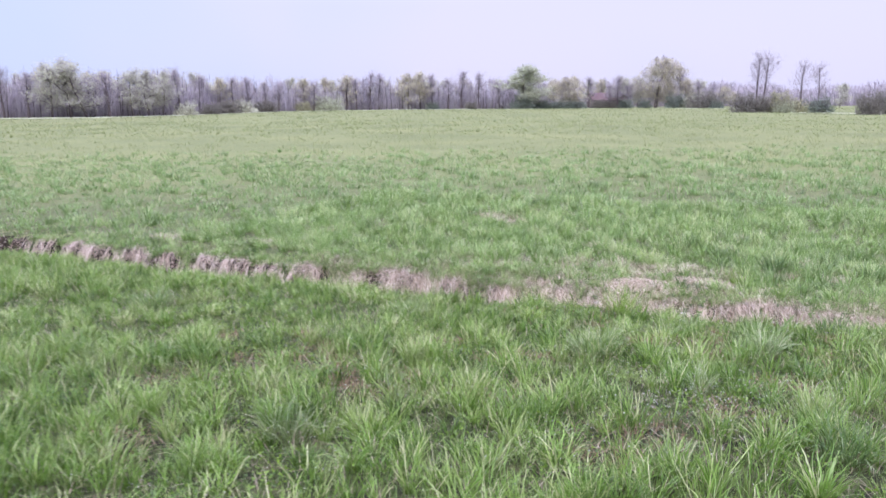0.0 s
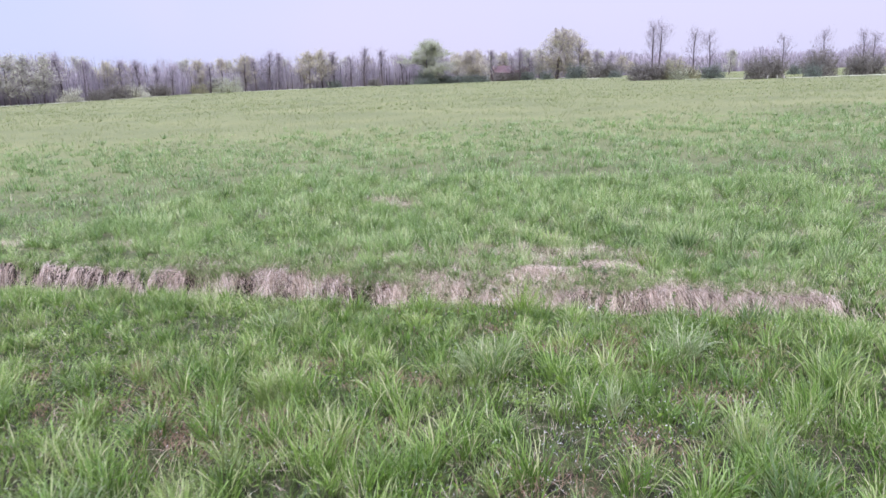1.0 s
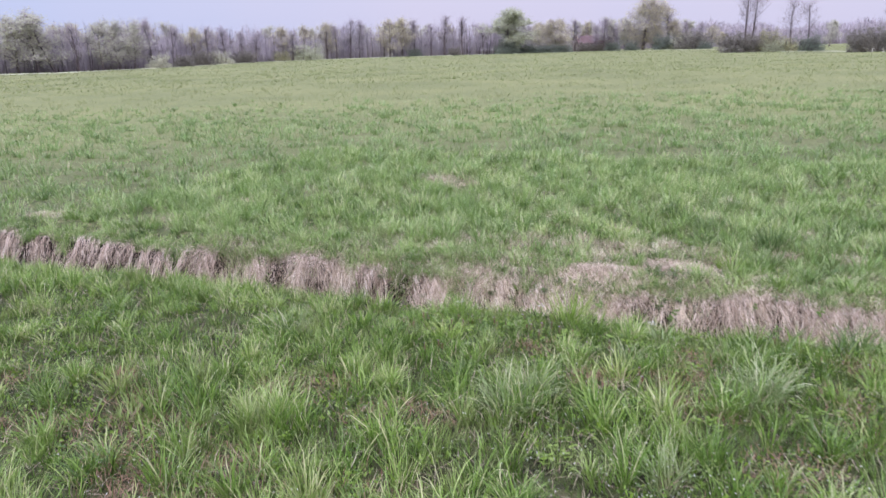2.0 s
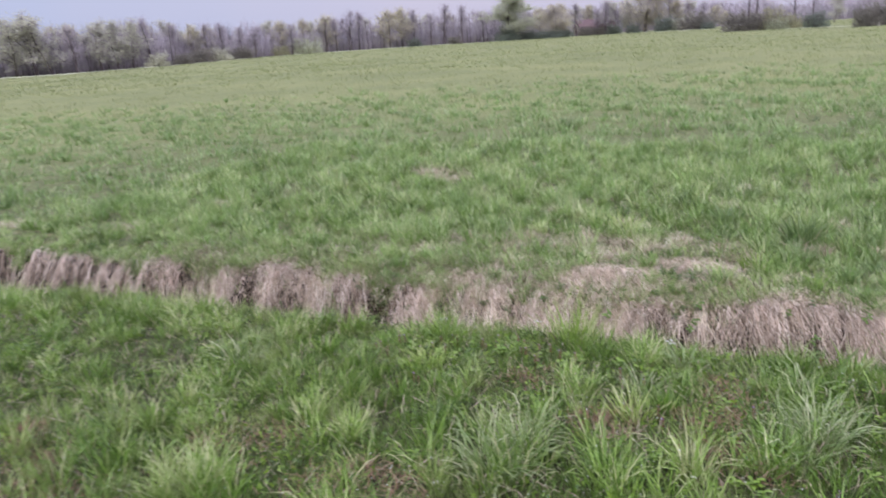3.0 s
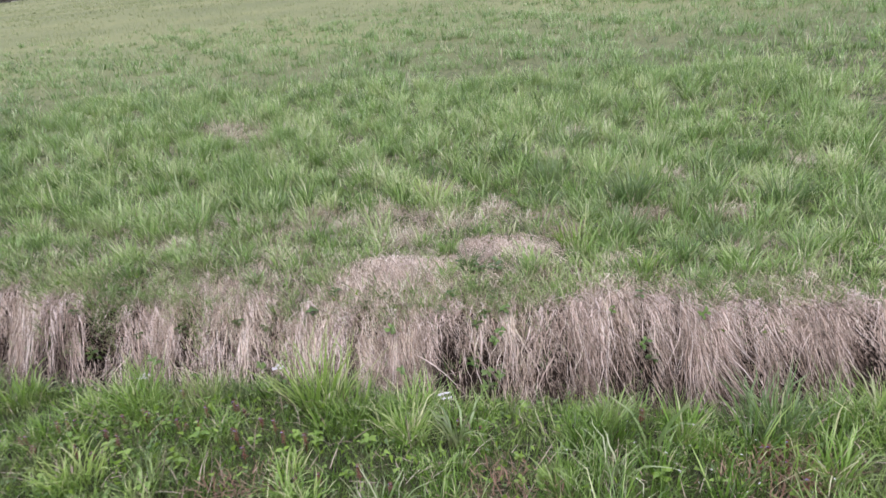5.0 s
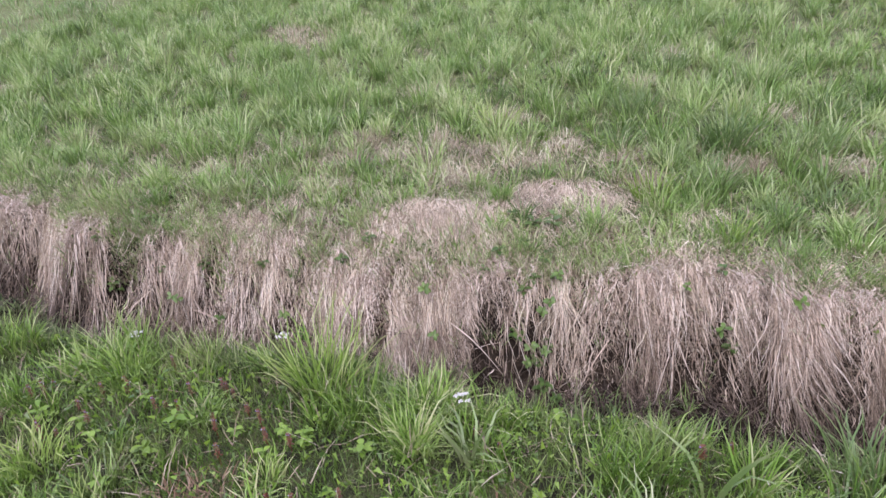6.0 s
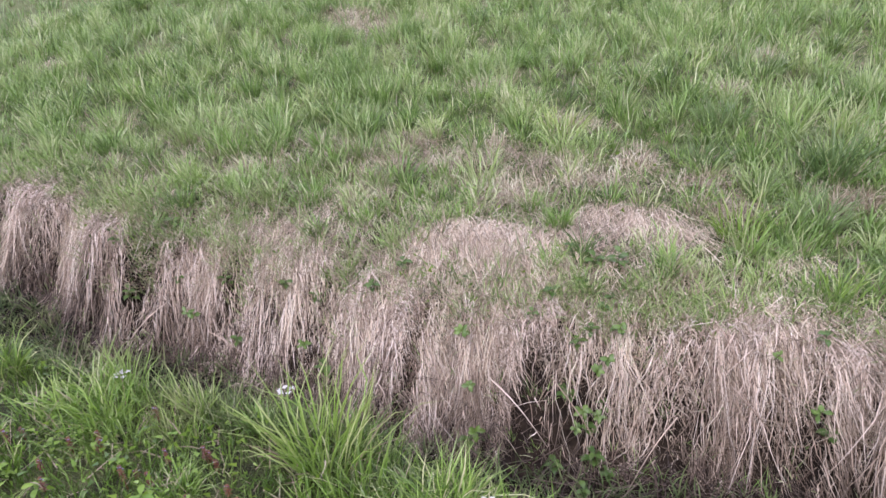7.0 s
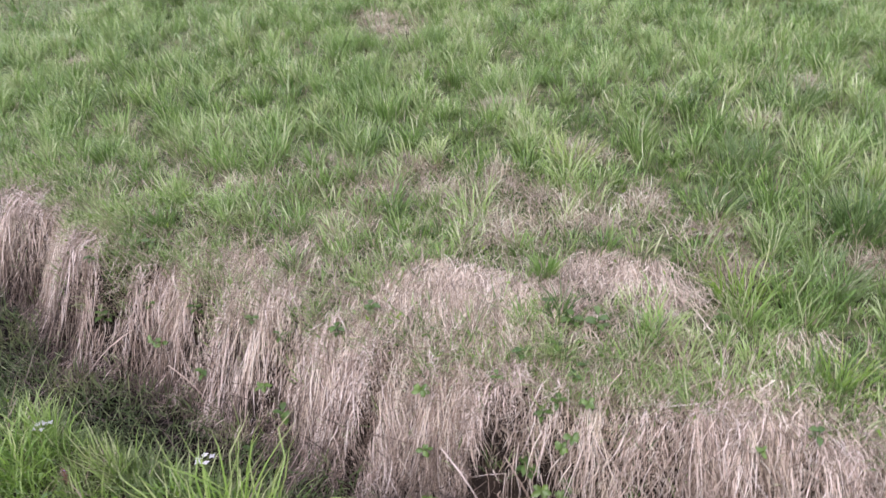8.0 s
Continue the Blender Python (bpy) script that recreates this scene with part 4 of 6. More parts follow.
# ---- hanging straw on the far bank ----
def straw_strands(r, along, across, length, lift, count, spread_a, face, k=5, width=0.0036, fan=0.10, lock=0.075, shade=0.5, gap=0.97, low_dark=1.1, tongue=0.25, droop=0.55, ragged=0.04, sway=0.0, edge=False):
    """Strands that root in a narrow tuft on the bank top and, layer under layer and ever wider, down its face, and hang in loose locks with gaps."""
    off = np.clip(r.normal(0, 0.9, count), -1.9, 1.9)
    low = r.uniform(0, 1, count) ** (1.05 if along < 2.6 else 1.5)
    a = along + off * spread_a * (1 - tongue + tongue * soft(0.0, 0.7, low))
    holes = np.sin(a * 14.3 + 5.0 * low) + np.sin(a * 33.0 - 7.0 * low + 1.7) + 0.6 * np.sin(a * 61.0 + 2.0)
    keep = r.uniform(0, 1, count) > gap * soft(0.0, 0.6, low) * soft(-1.3, 0.2, holes) * (0.2 + 0.42 * soft(-2.6, -1.2, a) + 0.38 * soft(2.4, 3.0, a))
    # a hollow where the bank has slipped and little straw hangs
    keep &= r.uniform(0, 1, count) > 0.72 * np.exp(-((a - 3.02) / 0.2) ** 2) * soft(0.0, 0.4, low)
    off, low, a = off[keep], low[keep], a[keep]
    count = len(a)
    top = straw_edge(a) + across + 0.09 * np.sin(a * 27.0 + 1.0) * np.sin(a * 7.3) + 0.04 * np.sin(a * 71.0) + (r.uniform(0, 1, count) < 0.18) * np.abs(r.normal(0, 0.13, count)) if edge else across + 0.05 + 0.05 * np.sin(a * 5.1 + 0.5) * np.sin(a * 2.3) + 0.05 * np.sin(a * 13.7 + 1.3) * np.sin(a * 4.4 + 2.0) + 0.03 * np.sin(a * 33)
    d = top - face * low - np.abs(r.normal(0, ragged, count)) + r.normal(0, 0.02, count)
    which = np.round((a + r.normal(0, 0.014, count)) / lock).astype(int)
    lock_len = 0.35 + 0.8 * np.sin(which * 12.9898) ** 2
    lock_out = 0.5 + 0.5 * np.sin(which * 78.233 + 1.3)
    L = length * (0.30 + 0.70 * r.uniform(0, 1, count) ** 1.8) * lock_len * (1 - 0.3 * low)
    # the fringe is cut up into hanks with open gaps between them
    open_gap = soft(0.1, 1.0, np.sin(a * 31.0 + 1.7) + 0.8 * np.sin(a * 57.0 + 0.4) + 0.5 * np.sin(a * 11.0))
    L = L * (1 - (0.55 if along > 2.2 else 0.35 if along > -1.5 else 0.1) * open_gap)
    L = np.minimum(L, np.maximum((d - foot(a) + 0.07) / 0.64, 0.04) * r.uniform(0.6, 1.1, count))
    wild = r.uniform(0, 1, count) < 0.16
    lean = sway + r.normal(0, fan, count) + 0.06 * off + wild * r.normal(0, 0.5, count) + 0.12 * np.sin(which * 5.1)
    j = np.linspace(0, 1, k)
    D = d[:, None] - L[:, None] * (j[None] ** 0.9) * (droop + 0.18 * lock_out + r.uniform(-0.1, 0.15, count))[:, None]
    pull = (which * lock + 0.012 * np.sin(which * 3.7) - a) * r.uniform(0.3, 1.1, count)
    # the ditch runs aslant: a strand that falls straight towards the eye also drifts along it
    A = a[:, None] + (lean * L)[:, None] * j[None] ** 1.4 + pull[:, None] * j[None] ** 1.6 + r.normal(0, 0.010, (count, k)).cumsum(1) + 0.36 * (d[:, None] - D)
    X, Y = on_ditch(A, D)
    puff = lift * (0.15 + 0.5 * lock_out + r.uniform(0, 0.45, count))[:, None] * np.sin(np.pi * (0.05 + 0.8 * j))[None] * np.exp(-0.14 * off ** 2)[:, None]
    Z = ground(X, Y) + puff + r.uniform(0.0, 0.03, count)[:, None]
    # strands stand off the face where it drops away under them
    run = Z[:, :1] - np.cumsum(np.concatenate([np.zeros((count, 1)), np.full((count, k - 1), 1.0)], 1) * (L / (k - 1))[:, None] * 0.95, 1)
    Z = np.maximum(Z, run + 0.01)
    P = np.stack([X, Y, Z], 2)
    side = np.zeros((count, 3))
    ang = math.atan2(-DITCH_SLOPE, 1) + r.normal(0, 0.7, count)
    side[:, 0], side[:, 1], side[:, 2] = np.cos(ang), np.sin(ang), r.normal(0, 0.25, count)
    # darker low down and in set-back locks: brown straw, plus shade put into colour
    tone = np.clip(r.normal(shade + 0.24, 0.36, count) + 0.35 * (lock_out - 0.5) - low_dark * low ** 1.4 + 0.10 * (1 - low) ** 3, 0, 1)
    return ribbon_arrays(P, width * r.uniform(0.55, 1.4, count), side, tone)


def on_clump(x, y):
    a, d = ditch(np.array([x]), np.array([y]))
    return float(a[0]), float(d[0])


def straw_clump(r, x, y, half, length, lift, count, name, label, category, face=0.32, low_dark=1.1, reach=0.85, fan=0.13, tongue=0.25, droop=0.55, ragged=0.05, edge=False, material=straw_mat, shade=0.5):
    a, d = on_clump(x, y)
    sway = r.normal(0, 0.13)
    d = 0.0 if edge else d
    thing = tagged(new(name), label, category, group="straw clumps along the ditch")
    dense = straw_strands(r, a, d, length * reach * 0.8, lift * 0.35, count, half * (1.6 if a < 2.6 else 1.3), face, low_dark=low_dark, fan=fan, tongue=tongue, droop=droop, ragged=ragged, sway=sway, edge=edge, shade=shade)
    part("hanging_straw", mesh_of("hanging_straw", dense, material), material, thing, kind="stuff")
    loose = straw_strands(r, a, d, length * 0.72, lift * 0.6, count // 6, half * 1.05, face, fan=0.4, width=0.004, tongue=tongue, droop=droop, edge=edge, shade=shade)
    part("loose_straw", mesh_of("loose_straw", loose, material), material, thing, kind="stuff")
    return thing


r_straw = np.random.default_rng(21)
for x, y, half, length, lift in CLUMPS + CLUMPS_EAST:
    near = abs(x - 1.5) < 3.5
    straw_clump(r_straw, x, y, half, length, lift, int((1500 if near else 800) * half / 0.2), "dry_grass_clump", "bleached dead grass hanging over the ditch bank", "dry grass", tongue=0.3 if x < 2.3 else 0.15, ragged=0.07, edge=True, shade=0.47 if x < 2.3 else 0.34, low_dark=1.05 if x < 2.3 else 1.3, face=0.34 if x < 2.3 else 0.30)
for x, y, half, length, lift in MOUNDS:
    straw_clump(r_straw, x, y, half, length * 1.3, lift, int((1550 if x < 2.7 else 1150) * half / 0.15), "straw_mound", "matted mound of bleached straw on the bank top", "dry grass", face=0.30, low_dark=0.0, reach=1.0, fan=0.24, tongue=0.2, droop=0.75, ragged=0.09, material=mound_straw, shade=0.34 if x < 2.7 else 0.18)
for x, y, half in WISPS:
    straw_clump(r_straw, x, y, half, r_straw.uniform(0.26, 0.42), 0.035 if x < 3.3 else 0.11, int(r_straw.uniform(420, 760) * (1.0 if x < 3.3 else 0.9)), "straw_wisp", "thin wisp of dead straw lying through green grass", "dry grass", face=0.16, low_dark=0.0, reach=1.0, fan=0.3, tongue=0.1, droop=0.75, ragged=0.12, material=mound_straw, shade=0.3)


def bank_straw():
    """The thinner straw that covers the face between the clumps."""
    r = np.random.default_rng(22)
    pale, brown = [], []
    for lo in np.arange(-11, 10, 0.25):
        many = 1.0 if -7 < lo < 5 else 0.45
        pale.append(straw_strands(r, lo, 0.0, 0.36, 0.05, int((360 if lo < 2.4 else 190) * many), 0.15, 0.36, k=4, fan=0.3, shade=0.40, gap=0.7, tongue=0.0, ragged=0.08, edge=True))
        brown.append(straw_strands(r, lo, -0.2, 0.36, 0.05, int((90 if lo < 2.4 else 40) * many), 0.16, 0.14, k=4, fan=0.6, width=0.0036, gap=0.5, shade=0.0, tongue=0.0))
    n = 2500
    x, y = on_ditch(r.uniform(-3.0, 5.2, n), r.uniform(-0.7, -0.2, n))
    heading = r.uniform(0, 2 * math.pi, n)
    P = blade_lines(r, x, y, ground(x, y) + r.uniform(0.0, 0.05, n), r.uniform(0.07, 0.24, n), heading, r.uniform(0.9, 1.6, n), r.uniform(-0.2, 0.4, n), 4)
    brown.append(ribbon_arrays(P, r.uniform(0.003, 0.006, n), across_way(r, heading, 0.3), np.clip(r.normal(0.3, 0.3, n), 0, 1)))
    stuff("bank_straw", join(pale), straw_mat, "thin dead straw over the earth of the ditch bank", "dry grass")
    stuff("rotting_straw", join(brown), litter_mat, "brown rotting straw low on the ditch bank", "dry grass")


bank_straw()


def moss_litter():
    """Reddish moss and dead leaves lying low between the grass of the near bank."""
    r = np.random.default_rng(23)
    px, py, at = [], [], np.array(BARE)
    for x, y, rad in at:
        n = int(150 + 4200 * rad * rad)
        heap = r.normal(0, 0.6, (7, 2)) * rad
        pick = r.integers(0, 7, n)
        px.append(x + heap[pick, 0] + r.normal(0, 0.4, n) * rad)
        py.append(y + heap[pick, 1] + r.normal(0, 0.35, n) * rad)
    px, py = np.concatenate(px), np.concatenate(py)
    n = len(px)
    heading = r.uniform(0, 2 * math.pi, n)
    P = blade_lines(r, px, py, ground(px, py) + r.uniform(0.0, 0.04, n), r.uniform(0.02, 0.08, n), heading, r.uniform(0.5, 1.5, n), r.uniform(-0.1, 0.5, n), 3)
    stuff("moss_litter", ribbon_arrays(P, r.uniform(0.003, 0.006, n), across_way(r, heading, 0.3)), red_litter, "reddish-brown moss and dead leaves among the grass", "litter")


moss_litter()


def dry_patch(r, x, y, radius):
    """Tufts of dead blades, bleached and fallen flat over brown litter."""
    thing = tagged(new("dry_patch"), "faded patch of matted dead grass in the meadow", "dry grass", group="dry patches in the meadow")
    one = lambda v: np.array([v])
    for i in range(max(5, int(8 + 60 * radius * radius))):
        cx, cy = x + r.normal(0, 0.6) * radius, y + r.normal(0, 0.48) * radius
        blades = tuft_blades(r, one(cx), one(cy), one(r.uniform(0.04, 0.11)), one(r.uniform(0.09, 0.17)), one(int(r.integers(24, 50))), one(0.0045), one(r.uniform(1.6, 2.4)), 4)
        part("dead_tuft", mesh_of("dead_tuft", blades, dead_blade), dead_blade, thing, kind="stuff")
    n = int(120 + 1500 * radius * radius)
    px, py = x + r.normal(0, 0.55, n) * radius, y + r.normal(0, 0.45, n) * radius
    heading = r.uniform(0, 2 * math.pi, n)
    P = blade_lines(r, px, py, ground(px, py) + r.uniform(0.0, 0.045, n), r.uniform(0.05, 0.13, n), heading, r.uniform(1.2, 1.6, n), r.uniform(-0.1, 0.3, n), 3)
    part("matted_litter", mesh_of("matted_litter", ribbon_arrays(P, r.uniform(0.0035, 0.0065, n), across_way(r, heading, 0.3)), tan_litter), tan_litter, thing, "tan matted litter", "stuff")
    return thing


for x, y, rad in DRY:
    dry_patch(r_straw, x, y, rad)


# ---- single tufts ----
def grass_tuft(r, x, y, radius, height, count, width, bend, mat, label):
    thing = tagged(new("grass_tuft"), label, "grass tuft", group="grass tufts")
    one = lambda v: np.array([v])
    fan = tuft_blades(r, one(x), one(y), one(radius), one(height), one(count), one(width), one(bend), 6)
    part("leaf_fan", mesh_of("leaf_fan", fan, mat), mat, thing)
    if count < 20:
        return thing
    skirt = tuft_blades(r, one(x), one(y), one(radius * 1.2), one(height * 0.7), one(count // 6), one(width * 0.8), one(bend * 1.6 + 0.6), 5)
    part("dead_leaf_skirt", mesh_of("dead_leaf_skirt", skirt, straw_mat), straw_mat, thing, "dry straw-coloured outer leaves", "stuff")
    return thing


r_tuft = np.random.default_rng(31)
BRIGHT = [(1.77, 7.05, 0.11, 0.38, 220, 0.5), (0.30, 7.62, 0.1, 0.24, 160, 1.0), (0.96, 7.25, 0.09, 0.2, 130, 1.0), (1.84, 5.88, 0.08, 0.2, 130, 0.6), (-0.38, 3.85, 0.11, 0.24, 190, 1.1), (0.83, 6.68, 0.09, 0.2, 130, 0.9), (3.52, 8.5, 0.1, 0.26, 170, 0.9), (2.85, 10.0, 0.12, 0.26, 170, 0.9), (3.75, 7.95, 0.07, 0.25, 90, 0.8)]
PALE = [(1.15, 5.42, 0.13, 0.30, 240, 1.6), (-0.88, 3.86, 0.12, 0.27, 220, 1.4), (2.50, 5.50, 0.13, 0.28, 220, 1.7), (2.72, 7.0, 0.08, 0.2, 120, 1.1), (0.41, 4.26, 0.08, 0.2, 110, 1.3), (1.75, 4.62, 0.07, 0.22, 110, 1.4), (-0.35, 7.08, 0.12, 0.24, 170, 1.5), (2.06, 6.85, 0.07, 0.18, 100, 1.1), (1.2, 3.4, 0.1, 0.24, 150, 1.4)]
DARK = [(4.15, 9.05, 0.13, 0.34, 240, 0.7), (3.65, 17.6, 0.17, 0.38, 160, 0.6), (3.45, 6.2, 0.12, 0.26, 190, 0.8), (-3.16, 7.6, 0.2, 0.28, 220, 0.9), (4.3, 10.8, 0.16, 0.32, 180, 0.7), (5.1, 8.6, 0.13, 0.3, 180, 0.7), (0.5, 9.15, 0.05, 0.17, 60, 0.9), (2.75, 8.32, 0.04, 0.2, 50, 0.7), (0.42, 8.95, 0.05, 0.16, 60, 1.0), (2.15, 3.5, 0.12, 0.28, 170, 1.4), (3.9, 8.55, 0.1, 0.26, 170, 0.9), (4.6, 8.85, 0.12, 0.28, 190, 0.9), (4.35, 8.15, 0.09, 0.22, 150, 1.0), (3.55, 9.3, 0.1, 0.24, 150, 1.0), (5.0, 9.35, 0.12, 0.28, 180, 0.8), (4.85, 10.2, 0.13, 0.3, 180, 0.8), (3.8, 9.85, 0.12, 0.28, 170, 0.8), (5.3, 8.0, 0.11, 0.26, 170, 0.9), (4.05, 8.05, 0.07, 0.2, 110, 1.0), (4.75, 7.85, 0.08, 0.22, 120, 1.0)]
for x, y, rad, h, c, b in BRIGHT:
    grass_tuft(r_tuft, x, y, rad, h, int(c * 0.55), 0.0066, b + 0.25, tuft_bright, "bright fresh green tuft of long grass")
PALE += [(1.29, 5.64, 0.08, 0.28, 110, 1.5), (2.62, 5.58, 0.09, 0.28, 120, 1.7), (2.76, 6.1, 0.06, 0.24, 60, 1.8), (1.95, 6.13, 0.06, 0.22, 60, 1.6), (2.4, 5.35, 0.05, 0.2, 50, 1.8)]
for x, y, rad, h, c, b in PALE:
    grass_tuft(r_tuft, x, y, rad, h, int(c * 0.55), 0.0072, b, tuft_pale, "pale arching tuft of long grass")
for x, y, rad, h, c, b in DARK:
    grass_tuft(r_tuft, x, y, rad, h, int(c * 0.8), 0.0065, b + 0.3, tuft_dark, "deep green tuft of tall grass")


grass_tuft(r_tuft, 2.95, 6.22, 0.03, 0.26, 4, 0.015, 2.0, tuft_pale, "few broad pale grass blades above the ditch")
grass_tuft(r_tuft, 2.3, 6.55, 0.04, 0.26, 14, 0.012, 1.5, tuft_pale, "few broad pale grass blades above the ditch")


# ---- herbs and flowers ----
def leaf_blades(r, base, headings, length, width, lift):
    """Broad pointed leaves from one stem: each a fan of five facets with a folded midrib."""
    out = []
    for hd, z in zip(headings, lift):
        L, w = length * r.uniform(0.75, 1.2), width * r.uniform(0.8, 1.2)
        c, s = math.cos(hd), math.sin(hd)
        rows = [(0, 0.12, 0), (0.3, 0.85, 0.16), (0.6, 1.0, 0.2), (0.82, 0.6, 0.14), (1.0, 0.04, 0.0)]
        V = []
        for t, ww, up in rows:
            for k in (-1, 0, 1):
                fx, fy = L * t, k * w * 0.5 * ww
                V.append((base[0] + c * fx - s * fy, base[1] + s * fx + c * fy, base[2] + z + up * L * 0.8 + 0.12 * abs(k) * w))
        f4 = [[3 * j + k, 3 * j + k + 1, 3 * j + k + 4, 3 * j + k + 3] for j in range(4) for k in range(2)]
        out.append((np.array(V), np.zeros((0, 3), int), np.array(f4), toned(np.repeat([r_[0] for r_ in rows], 3), 1)))
    return join(out)


def stem_arrays(x, y, z, h, lean=(0.0, 0.0), rad=0.0025):
    t = np.linspace(0, 1, 4)
    pts = np.stack([x + lean[0] * t * t, y + lean[1] * t * t, z + h * t], 1)
    return tube_arrays([(pts, rad * (1 - 0.5 * t))], 4)


def herb(r, x, y, size, mat, label, reach=1.2, lean=0.0):
    z = float(ground(x, y))
    h = size * reach * r.uniform(0.75, 1.25)
    thing = tagged(new("herb"), label, "herb", group="leafy herbs")
    thing.location, thing.rotation_euler = (x, y, z), (lean, 0.0, 0.0)
    part("stem", mesh_of("stem", stem_arrays(0, 0, -0.01, h), mat), mat, thing)
    n = int(r.integers(5, 9))
    for i in range(n):
        me = mesh_of("leaf", leaf_blades(r, (0, 0, 0), [i * 2.4 + r.uniform(-0.4, 0.4)], size * 0.75, size * 0.42, [h * (0.35 + 0.65 * i / n)]), mat)
        part("leaf", me, mat, thing)
    return thing


def nettle(r, x, y, h):
    z = float(ground(x, y))
    thing = tagged(new("dead_nettle"), "reddish-purple dead nettle with small violet flowers", "wildflower", group="dead nettles")
    thing.location = (x, y, z)
    part("stem", mesh_of("stem", stem_arrays(0, 0, -0.01, h), nettle_mat), nettle_mat, thing)
    for i in range(5):
        hd = [q * math.pi / 2 + i * 0.75 for q in range(4)]
        me = mesh_of("leaf_whorl", leaf_blades(r, (0, 0, 0), hd, 0.012 * (1.15 - 0.12 * i), 0.0075, [h * (0.45 + 0.125 * i)] * 4), nettle_mat)
        part("leaf_whorl", me, nettle_mat, thing)
    hd = [0.6 + q * 1.26 for q in range(5)]
    part("flower", mesh_of("flower", leaf_blades(r, (0, 0, 0), hd[:3], 0.010, 0.006, [h * 0.82, h * 0.86, h * 0.9, h * 0.78, h * 0.93]), violet_mat), violet_mat, thing, "small violet flowers")
    return thing


def cuckoo_flower(r, x, y, h, lean):
    z = float(ground(x, y))
    thing = tagged(new("white_wildflower"), "white four-petalled wildflower on a thin stem at the ditch edge", "wildflower", group="white wildflowers")
    thing.location = (x, y, z)
    part("stem", mesh_of("stem", stem_arrays(0, 0, -0.01, h, lean), herb_mat), herb_mat, thing)
    for i in range(6):
        q = i * 1.05
        c = (lean[0] + 0.026 * math.cos(q) * (i > 0), lean[1] + 0.026 * math.sin(q) * (i > 0), h + (0.012 if i == 0 else r.uniform(-0.014, 0.008)))
        me = mesh_of("blossom", leaf_blades(r, c, [k * math.pi / 2 + q for k in range(4)], 0.012, 0.0078, [0.0] * 4), white_mat)
        part("blossom", me, white_mat, thing)
    return thing


r_herb = np.random.default_rng(41)
for x, y in [(0.75, 6.95), (0.92, 6.88), (1.12, 7.0), (1.28, 6.82), (1.5, 6.75), (1.62, 6.62), (0.6, 7.2), (1.95, 6.6), (2.15, 6.62), (2.62, 6.72), (2.3, 5.9), (1.95, 5.6), (2.75, 5.75), (0.8, 5.6), (1.4, 6.0), (2.9, 6.0), (0.2, 6.3), (0.85, 7.1), (1.0, 6.78), (1.2, 6.7), (1.38, 6.95), (1.75, 6.72), (2.05, 6.75), (2.42, 6.65), (1.85, 6.4), (0.45, 7.05), (1.1, 6.55), (0.7, 6.7)]:
    herb(r_herb, x, y, r_herb.uniform(0.035, 0.06), herb_mat, "yellow-green leafy herb low in the bank grass")
for x, y in [(1.85, 5.88), (1.81, 5.55), (2.52, 6.17), (1.72, 6.72), (2.72, 5.24), (1.57, 6.23), (1.9, 5.43), (2.31, 5.95), (2.45, 4.3), (1.3, 4.9), (2.1, 5.2), (1.55, 5.1), (2.9, 5.6), (0.6, 5.1), (-0.1, 5.3), (1.05, 4.35), (0.3, 4.9), (2.6, 4.9)]:
    for again in range(6):
        herb(r_herb, x + r_herb.normal(0, 0.055), y + r_herb.normal(0, 0.055), r_herb.uniform(0.03, 0.045), herb_mat, "yellow-green leafy herb low in the bank grass")
for x, y in [(2.72, 7.62), (2.78, 7.75), (2.66, 7.45), (2.2, 7.75), (1.35, 8.05), (0.98, 8.45), (0.3, 8.75), (3.6, 7.5), (2.5, 8.0), (2.85, 8.05), (0.55, 9.0), (3.4, 8.3), (2.74, 8.14), (2.8, 8.0), (2.68, 7.88), (2.86, 7.9), (2.9, 8.22), (2.6, 8.12), (2.77, 7.55), (2.7, 7.7), (0.62, 8.72), (1.28, 8.5), (1.75, 8.35), (0.2, 8.95), (-0.2, 9.1), (1.9, 8.42), (2.62, 7.78), (2.74, 7.9), (2.8, 8.25), (2.7, 8.35), (2.56, 7.6), (3.62, 7.72), (0.9, 8.68), (1.45, 8.4), (1.5, 8.15)]:
    herb(r_herb, x, y, r_herb.uniform(0.045, 0.075), herb_dark, "dull green leafy herb growing out of the straw bank")
for x, y in [(2.75, 7.82), (2.79, 7.84), (2.65, 7.71), (2.68, 7.75), (2.75, 7.74), (3.55, 7.59), (3.43, 7.73), (3.83, 7.48), (1.40, 8.29), (2.21, 7.93), (2.23, 7.82), (2.85, 7.91), (2.19, 8.07), (0.72, 8.62)]:
    herb(r_herb, x, y, r_herb.uniform(0.035, 0.055), herb_fresh, "fresh green shoot leaning out of the straw bank", 3.4, r_herb.uniform(0.6, 1.0))
for x, y in [(0.7, 7.12), (0.95, 7.0), (1.2, 6.95), (1.05, 7.15), (1.33, 7.02), (1.42, 6.72), (0.85, 6.85), (1.7, 6.62), (1.55, 6.85), (2.35, 6.55), (3.28, 6.02), (3.36, 5.95), (0.55, 6.95), (1.95, 6.3), (2.05, 5.75), (2.45, 5.85), (0.75, 6.45), (3.1, 6.4)]:
    for again in range(3):
        nettle(r_herb, x + r_herb.normal(0, 0.06), y + r_herb.normal(0, 0.06), r_herb.uniform(0.05, 0.11))
for x, y, h in [(1.57, 7.31, 0.12), (0.96, 7.40, 0.12), (2.28, 6.74, 0.13)]:
    cuckoo_flower(r_herb, x, y, h, (r_herb.uniform(-0.03, 0.03), 0.03))


